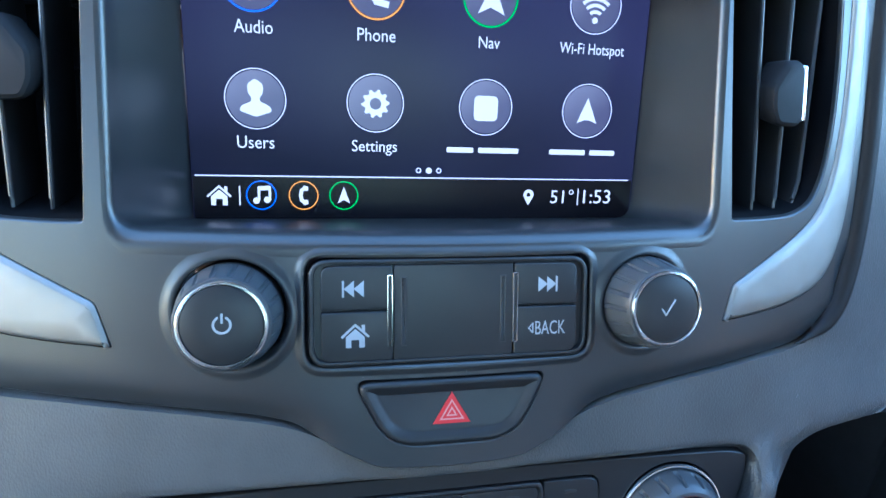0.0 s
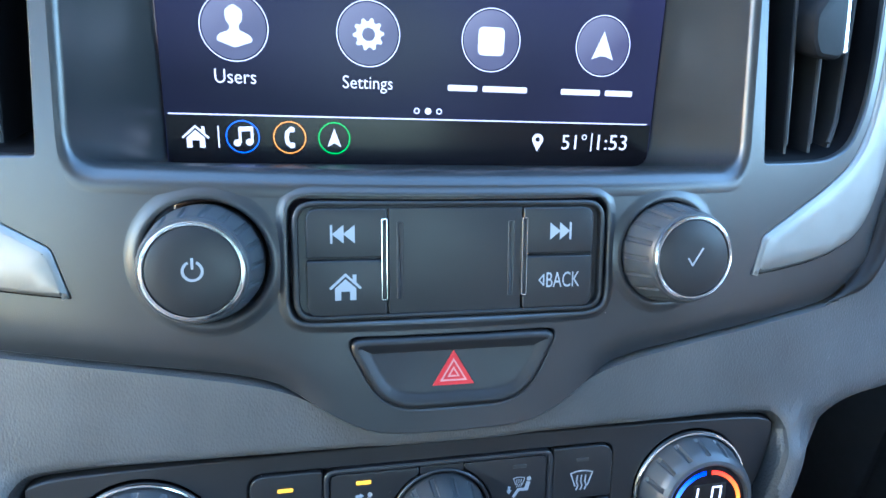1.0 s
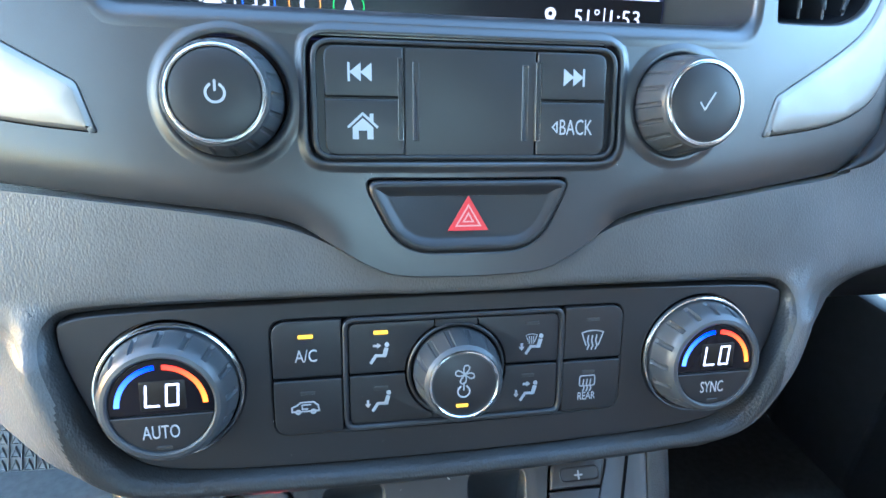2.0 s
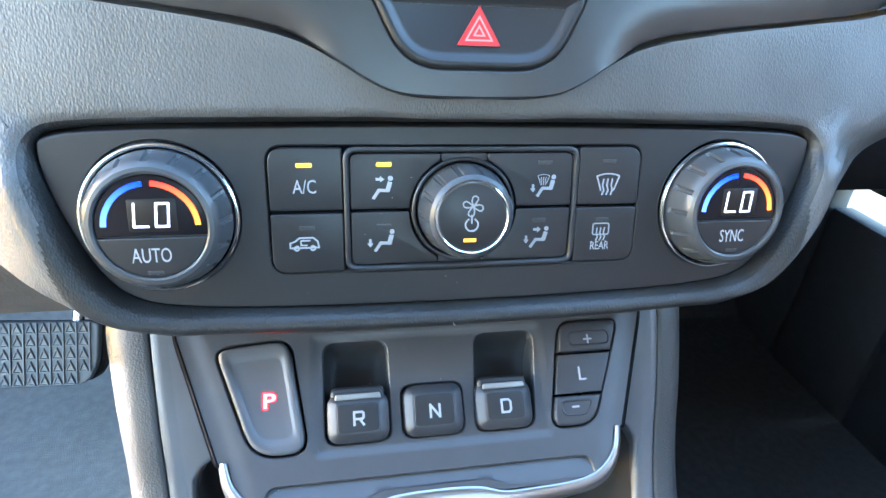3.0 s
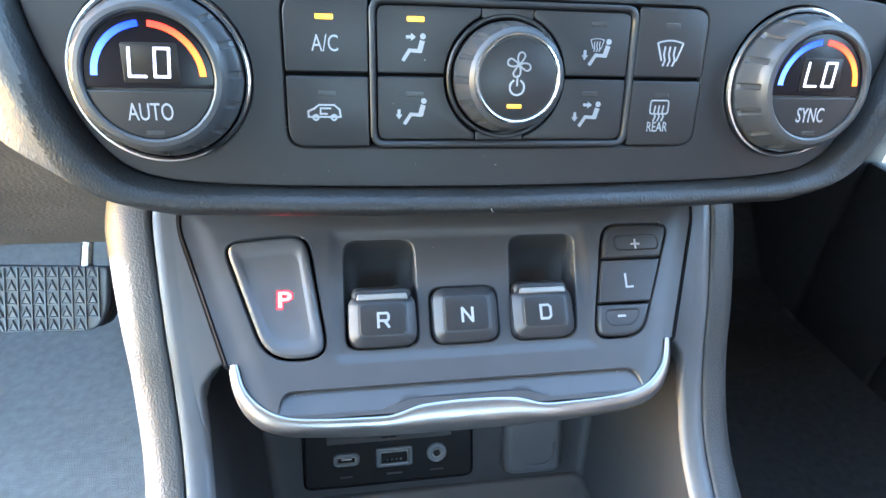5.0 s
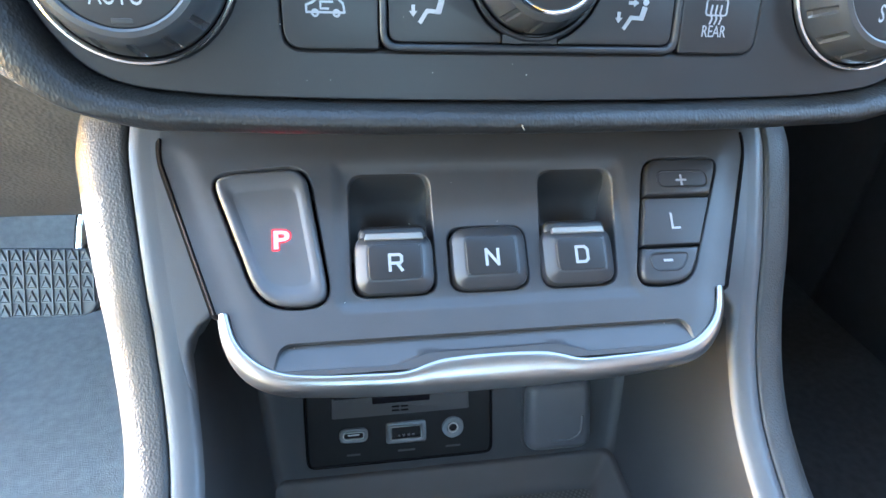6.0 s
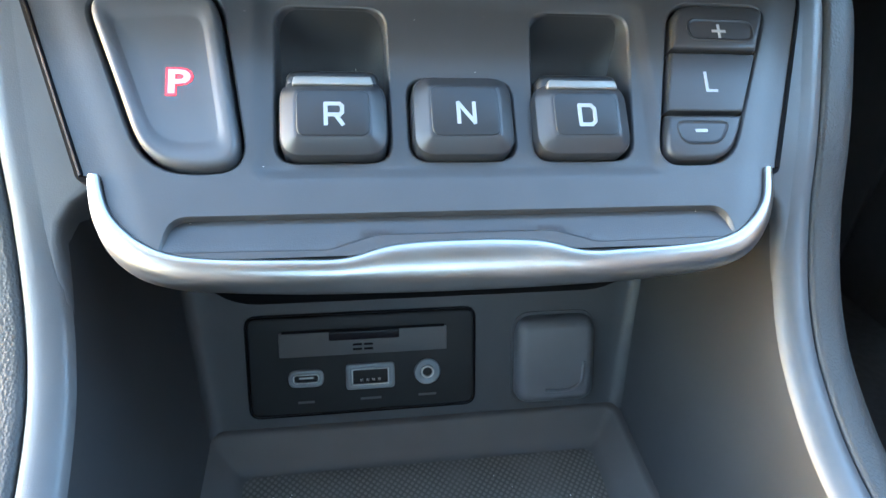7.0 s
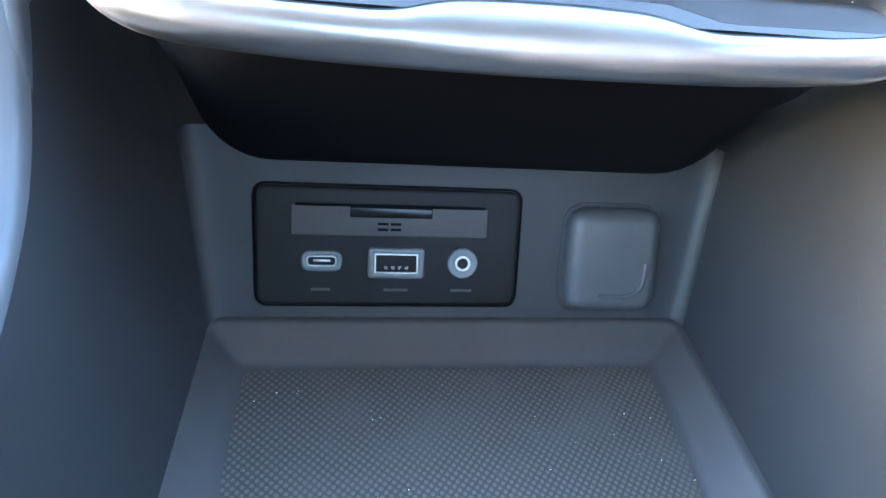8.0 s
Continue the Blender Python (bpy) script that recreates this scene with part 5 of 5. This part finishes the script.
gear_panel()


def chrome_strip():
    s = thing("chrome_strip", on("gear"), "bright metal strip along the gear selector's lower edge", "trim")
    half_u = -13.5
    top = [(86.6, -25), (84.2, -33), (80, -38.6), (74, -43.0), (67, -45.4), (56, -46.6), (42, -47.1), (33, -47.3), (28, -46.7), (23, -45.2), (17.5, -44.0), (8, -43.4), (0, -43.3)]
    low = [(90.8, -25), (89, -34.5), (85, -43.0), (78.5, -49.2), (69, -52.6), (56, -54.0), (42, -54.9), (33, -55.2), (28, -55.3), (23, -55.4), (17.5, -55.5), (8, -55.6), (0, -55.6)]
    full = lambda pts: smooth_loop(pts, 6, False) + [(-u, v) for u, v in smooth_loop(pts, 6, False)[::-1][1:]]
    a, b = full(top), full(low)
    rows = []
    for t, n in ((0, -1.8), (0.0, 1.2), (0.03, 1.6), (0.12, 1.85), (0.3, 1.8), (0.5, 1.4), (0.68, 0.6), (0.82, -0.5), (0.92, -1.8), (0.98, -3.0), (0.99, -4.2), (0.95, -5.4)):
        rows.append([(half_u + p[0] + (q[0] - p[0]) * t, p[1] + (q[1] - p[1]) * t, n + curl(p[1])) for p, q in zip(a, b)])
    part("strip", loft(bmesh.new(), rows, False), BRUSHED, s, sharp=60)


chrome_strip()


# ---------------------------------------------------------------- console rails, well and tray
RAIL = [(75, 736), (50, 736.5), (30, 733), (13, 721), (-1.5, 702), (-14.5, 682), (-27, 660), (-45, 638), (-66, 622), (-90, 611), (-130, 602), (-200, 597), (-320, 594), (-700, 590)]
MID = -13.0


def tray_z(y):
    return 548.0 + 0.09 * y


def splay(z):
    """How much further apart the rails stand near their upper ends."""
    return float(np.interp(z, (610, 630, 660, 690, 720), (-8.0, -6.0, -1.5, 2.0, 5.5)))


def console():
    c = thing("centre_console", Matrix(), "charcoal centre console with leather-edged rails and open storage well", "console")
    path = smooth_loop(RAIL, 5, False)
    dirs = []
    for i in range(len(path)):
        a, b = Vector(path[max(i - 1, 0)]), Vector(path[min(i + 1, len(path) - 1)])
        t = (b - a).normalized()
        dirs.append(Vector((t.y, -t.x)))
    for side in (1, -1):
        lea, tri, wal, car = [], [], [], []
        for (y, z), d in zip(path, dirs):
            if d.y > 0:
                d = -d
            at = lambda out, depth: (MID + side * (out + splay(z)), y + d.x * depth, z + d.y * depth)
            flare = 0.92 + 0.2 * max(0.0, min(1.0, (z - 640) / 90)) if side < 0 else 0.95
            rim = ((118, 0.1), (121, 0.3), (124, 0.8), (127, 1.8), (130, 3.8), (133, 7.8), (135.4, 14), (137.5, 22), (140, 36), (142, 75))
            lea.append([at(115.6, 7), at(115.6, 1.2), at(116.3, 0.1)] + [at(116 + (o - 116) * flare, q) for o, q in rim])
            curl = max(0.0, min(1.0, (668 - z) / 8))
            tri.append([at(115.2, 7), at(115.2, 1.0), at(114.6, 0.3), at(111, 0.2), at(107.5, 0.6), at(105.8, 0.62 + 1.2 * curl), at(104.9, 0.64 + 3.0 * curl)])
            wal.append([at(104.9, 3.6), at(103.9, 7), at(102.8, 12)])
            p = at(101.8, 18)
            foot = (MID + side * 87.5, p[1], tray_z(p[1]) - 1)
            wal[-1].extend([p] + [tuple(Vector(p).lerp(Vector(foot), t)) for t in (0.15, 0.35, 0.6, 0.85, 1.0)])
            p = at(116 + 26 * flare, 75)
            car.append([p, (p[0] + side * 2, p[1], p[2] - 60), (p[0] + side * 8, p[1], 190)])
        part("rail_leather", loft(bmesh.new(), lea, False), ROLL, c, "pebbled leather rail cover", sharp=60)
        part("rail_trim", loft(bmesh.new(), tri, False), TRIM, c, "satin grey rail trim", sharp=60)
        part("well_wall", loft(bmesh.new(), wal, False), WELL, c, "smooth dark well wall", sharp=60)
        part("side_panel", loft(bmesh.new(), car, False), CARPET, c, "carpeted console side")
    # cheeks: the rail trim carried in under the gear selector's edge, rounding off into the well below it
    for side in (1, -1):
        rows = []
        for (y, z), d in zip(path, dirs):
            if z < 628:
                continue
            d = -d if d.y > 0 else d
            v = (z - 698) * 1.414
            wide = 105 - max(0.0, (29 - v)) * 18.3 / 55 - splay(z)
            end = max(0.0, min(1.0, (677 - z) / 17))
            wide += (106.6 - wide) * (1 - (1 - end) ** 2.4)
            wide = min(106.6, wide)
            at = lambda out, depth: (MID + side * (out + splay(z)), y + d.x * depth, z + d.y * depth)
            sink = max(0.0, (662 - z) / 26) ** 1.5 * 3.0
            row = [at(107.8 + (wide - 107.8) * t, 0.55 + sink) for t in (0, 0.2, 0.5, 0.8, 1)]
            row += [at(wide - 1.0, 1.0 + sink), at(wide - 1.8, 2.4 + sink), at(wide - 2.2, 6 + sink), at(wide - 2.4, 14 + sink)]
            rows.append(row)
        part("rail_cheek", loft(bmesh.new(), rows, False), TRIM, c, "satin grey cheek beside the gear selector", sharp=60)
    # back wall of the well, with rounded corners into the side walls
    b = bmesh.new()
    rows = []
    for v in (-8, 0, 20, 40, 53, 60):
        q = math.hypot(1, 0.42)
        y, z = 6.5 + v * 0.42 / q, 554 + v / q
        w = 86.5 + (v + 6) * 0.115
        row = [(MID - 1 - w - 1.5, y - 30, z), (MID - 1 - w - 0.5, y - 9, z), (MID - 1 - w - 0.2, y - 5, z), (MID - 1 - w + 0.6, y - 2.8, z), (MID - 1 - w + 2.2, y - 0.8, z), (MID - 1 - w + 4.2, y, z), (MID - 1 - w + 9, y, z)]
        row += [(MID + (MID - x), yy, zz) for x, yy, zz in row[::-1]]
        rows.append(row)
    loft(b, rows, False)
    part("well_back", b, WELL, c, "dark back wall of the well", sharp=60)
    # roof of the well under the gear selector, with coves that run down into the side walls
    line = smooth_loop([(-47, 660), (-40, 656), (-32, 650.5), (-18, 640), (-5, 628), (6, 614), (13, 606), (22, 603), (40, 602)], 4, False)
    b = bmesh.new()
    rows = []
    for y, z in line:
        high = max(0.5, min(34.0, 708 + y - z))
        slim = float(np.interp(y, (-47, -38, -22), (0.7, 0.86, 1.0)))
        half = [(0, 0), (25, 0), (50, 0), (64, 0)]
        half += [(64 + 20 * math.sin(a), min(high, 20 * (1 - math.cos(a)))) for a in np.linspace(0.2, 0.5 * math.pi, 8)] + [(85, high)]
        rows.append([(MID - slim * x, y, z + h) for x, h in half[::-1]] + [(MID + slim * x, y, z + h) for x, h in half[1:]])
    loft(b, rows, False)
    # gap black on this underside stands in for the shadow there
    part("well_roof", b, GAP, c, "round-edged housing over the well, black for its shade", sharp=60)
    # tray rim and floor
    out = rounded([(-101.5, 2.5), (-101.5, -330), (72.5, -330), (72.5, 2.5)], [6, 6, 6, 6], 6)
    out = out if area(out) > 0 else out[::-1]
    b = bmesh.new()
    inner = lambda d, r: (lambda p: p if area(p) > 0 else p[::-1])(rounded([(-101.5 + d, 2.5 - d), (-101.5 + d, -330 + d), (72.5 - d, -330 + d), (72.5 - d, 2.5 - d)], r, 6))
    rim = [(inset(out, i), h) for i, h in ((-14, -0.8), (-6, -0.2), (-0.6, 0.0), (0.6, -0.2), (1.4, -0.9))] + [(inner(d, r), h) for d, r, h in ((2.4, 4, -1.9), (10, 2, -8.0), (11.6, 2, -9.0), (13.5, 2, -9.6))]
    loft(b, [[(x, y, tray_z(y) + h) for x, y in loop] for loop, h in rim], True, False, True)
    part("tray", b, TRAY, c, "shallow storage tray", sharp=50)
    q = inner(14.2, 4)
    b = bmesh.new()
    sheet(q, [], 12.0, lambda x, y: (x, y, tray_z(y) - 9.0), b)
    tray_mat = thing("tray_mat", Matrix(), "dark rubber tray mat with fine dimpled texture", "mat")
    part("mat", b, MAT, tray_mat)


console()


# ---------------------------------------------------------------- ports
def port_plate():
    p = thing("port_plate", on("port"), "black socket plate with card slot and charging ports", "socket")
    out = box(-85, -1.4, 8.2, 41.4, 4.5)
    part("seam", profile(out, [(-0.7, -0.5), (-0.7, 0.35), (0.1, 0.35), (0.2, -1)], last=False), GAP, p)
    part("plate", profile(out, [(0.3, -1), (0.3, 0.9), (0.8, 1.4), (1.8, 1.5)]), SOCKET, p, sharp=50)
    part("card_shelf", profile(box(-72.4, 24.2, -3.8, 35.0, 1.0), [(0, 1.4), (0.2, 1.9), (0.8, 2.0)]), GREYPRINT, p, "scuffed grey card slot surround")
    part("card_flap", slab(box(-52.4, 30.8, -23.8, 34.4, 0.5), 1.5, 2.7, 0.3), GLOSS, p)
    part("card_slot", fill(box(-71, 34.4, -5, 35.4, 0.2), 1.8, 2.2, bmesh.new()), GAP, p)
    b = bmesh.new()
    for u in (-41, -36.5):
        stroke([(u - 1.6, 28.6), (u + 1.6, 28.6)], 0.9, 1.9, 2.15, b)
        stroke([(u - 1.6, 26.6), (u + 1.6, 26.6)], 0.9, 1.9, 2.15, b)
    part("card_mark", b, GAP, p)

    def port(name, o, i, deep, tongue):
        b = bmesh.new()
        loft(b, [[(*q, h) for q in loop] for loop, h in ((o, 1.2), (o, 2.1), (inset(o, 0.35), 2.5), (inset(i, -0.5), 2.5), (i, 2.2))])
        f = part(name, b, PORT, p, "pale grey port frame", sharp=50)
        b = bmesh.new()
        loft(b, [[(*q, h) for q in loop] for loop, h in ((i, 2.2), (inset(i, 0.12), 2.7), (inset(i, 0.5), 2.7), (inset(i, 0.6), 1.9))])
        part("shell", b, METAL, f, "bright metal shell")
        part("socket", profile(inset(i, 0.6), [(0, 1.9), (0.05, -deep)], last=True), GAP, f, "dark socket")
        return f

    usb_c = port("small_port", box(-69.2, 11.4, -55.0, 18.8, 3.7, 8), box(-67.4, 13.1, -56.8, 17.1, 2.0, 8), 5, "")
    part("tongue", slab(box(-65, 14.7, -59.2, 15.5, 0.2), -4, 1.8, 0.2), METAL, usb_c)
    usb_a = port("large_port", box(-46.1, 9.0, -26.0, 20.1, 1.8, 6), box(-43.8, 10.9, -28.3, 18.1, 0.6, 6), 16, "")
    part("tongue", slab(box(-41.6, 14.9, -30.4, 16.6, 0.2), -12, -0.6, 0.2), KEY, usb_a)
    for u in (-39.6, -37.2, -34.8, -32.4):
        part("contact", slab(box(u - 0.7, 12.0, u + 0.7, 13.4, 0.1), -6, 1.5, 0.1), METAL, usb_a)
    jack = part("round_port", lathe([(5.6, 1.2), (5.6, 2.0), (5.2, 2.5), (3.4, 2.5), (2.9, 2.2)], 40, -12.2, 14.9, cap=False), PORT, p, "pale grey round jack frame")
    part("socket", lathe([(2.9, 2.2), (2.6, 2.5), (2.2, 2.4), (2.0, -6), (0.02, -6)], 32, -12.2, 14.9), GAP, jack)
    b = bmesh.new()
    ring(-12.2, 14.9, 2.0, 2.8, 2.0, 2.6, b, 32)
    part("collar", b, METAL, jack)
    b = bmesh.new()
    for u, w in ((-62.5, 6), (-36, 8), (-12.2, 7)):
        stroke([(u - w / 2, 4.6), (u + w / 2, 4.6)], 1.0, 1.45, 1.62, b)
    part("port_mark", b, GREYPRINT, p, "faint bars under the ports")


port_plate()


def outlet_cover():
    o = thing("outlet_cover", on("port"), "dark hinged power outlet cover beside the port plate", "cover")
    out = rounded([(25.5, -2.2), (61.5, -2.4), (61.0, 36.8), (26, 36.8)], 8, 8)
    part("base", profile(inset(out, -1.6), [(0, -0.6), (0.3, 0.4), (1.4, 0.6)]), WELL, o)
    part("lid", profile(out, [(0, 0.2), (0.1, 2.4), (0.9, 4.5), (2.5, 6.0), (4.0, 6.7), (5.0, 6.9)]), COVER, o, sharp=60)
    b = bmesh.new()
    ridge = smooth_loop([(38, 4.6), (44, 4.2), (50, 4.8), (54, 7.5), (55, 12), (55.2, 17)], 4, False)
    tube(b, [(x, y, 6.7) for x, y in ridge], 0.9, 8)
    part("thumb_ridge", b, COVER, o, "curved thumb ridge", sharp=60)


outlet_cover()


# ---------------------------------------------------------------- footwells
def lit_floor():
    m = thing("lit_floor", Matrix(), "sheet over the driver's floor carpet, daylight in its colour", "mat")
    # added paler sheet over the carpet, in place of stronger light
    cloth = strip([(-380, 206), (-370, 209), (250, 209), (505, 209), (560, 214), (640, 224), (700, 292), (735, 338)], -700, -172, 7)
    part("carpet", cloth, LIT_CARPET, m, sharp=40)


lit_floor()


def brake_pedal():
    m = pose(-0.425, 0.431, 0.383, 62, 0, -3)
    p = thing("brake_pedal", m, "grey ribbed rubber brake pedal on a steel arm", "pedal")
    out = rounded([(-86, -38), (62, -37), (75, -12), (78, 42), (-86, 45)], [9, 20, 14, 9, 9])
    pad = part("pad", slab(out, -10, 0, 3), RUBBER, p)
    tri = bmesh.new()
    profile([(-7.0, -7.2), (7.0, -7.2), (0, 7.8)], [(0, 0), (0.8, 2.8), (1.6, 2.8), (2.2, 1.4)], tri)
    first = part("rib", tri, RUBBER, pad)
    k = 0
    for row in range(5):
        for col in range(11):
            u, v = -77.5 + col * 15.2, -29 + row * 16.2
            if not inside(u, v, inset(out, 6)):
                continue
            if k:
                ob = new("rib", first.data)
                ob.parent = pad
            else:
                ob = first
            ob.location = (u * 0.001, v * 0.001, 0)
            k += 1
    for col in range(11):
        u = -85.1 + col * 15.2
        if -84 < u < 74:
            part("rib_line", stroke([(u, -34 if u < 54 else -20), (u, 41)], 1.6, 0, 3.0, bmesh.new()), RUBBER, pad)
    part("backing_plate", slab([(u + 7, v) for u, v in inset(out, 2)], -30, -10.5, 3), MATTE, pad, "black steel plate behind the rubber")
    arm = bmesh.new()
    tube(arm, [(46, 10, -12), (50, 66, -12), (64, 140, -10), (78, 300, -10)], [8, 7, 7, 8], 12)
    part("arm", arm, STEEL, p, "bare steel arm")


brake_pedal()


def knee_panels():
    k = thing("knee_panel", Matrix(), "brown-grey textured knee panel under the driver's dashboard", "panel")
    b = bmesh.new()
    rows = []
    for y, z in ((62, 832), (84, 750), (150, 664), (235, 582), (258, 566), (270, 563), (300, 566), (460, 600)):
        rows.append([(x, y + 0.9 * max(0.0, -x - 420), z) for x in np.linspace(-560, -150, 30)])
    loft(b, rows, False)
    part("panel", b, KNEE, k, sharp=60)
    g = thing("glovebox_underside", Matrix(), "dark underside of the passenger dashboard", "panel")
    b = bmesh.new()
    rows = []
    for y, z in ((60, 850), (75, 780), (110, 735), (150, 725), (400, 740)):
        rows.append([(x, y, z) for x in np.linspace(150, 740, 14)])
    loft(b, rows, False)
    part("panel", b, PANEL, g, sharp=60)


knee_panels()


# ---------------------------------------------------------------- dust
def dust():
    rng = random.Random(4)
    b = bmesh.new()

    def speck(m, r):
        bmesh.ops.create_icosphere(b, subdivisions=1, radius=r * 1000, matrix=Matrix.Translation(m.translation * 1000) @ Matrix.Diagonal((rng.uniform(0.6, 1.6), 0.6, rng.uniform(0.5, 1.2), 1)))

    for plane, u0, u1, v0, v1, n, h in (("bezel", -70, 70, -18, -14, 4, 0.3), ("climate", -80, 80, -46, 20, 26, 0.7), ("gear", -95, 70, -46, 28, 18, 1.8), ("gear", -20, 10, -44, -42, 8, 1.4)):
        for _ in range(n):
            m = on(plane, rng.uniform(u0, u1), rng.uniform(v0, v1)) @ Matrix.Translation((0, 0, h * 0.001))
            speck(m, rng.uniform(0.00006, 0.00015))
    for _ in range(60):
        x, y = rng.uniform(-85, 58), rng.uniform(-150, -18)
        speck(Matrix.Translation((x * 0.001, y * 0.001, (tray_z(y) - 8.6) * 0.001)), rng.uniform(0.0001, 0.0003))
    tube(b, [(-7, -24.2, 741.0), (-6.7, -24.2, 740.2), (-6.0, -23.9, 739.4)], 0.16, 5)
    tagged(part("dust_specks", b, LINT), "pale dust specks and lint on the dark plastic", "dust", kind="stuff")


dust()
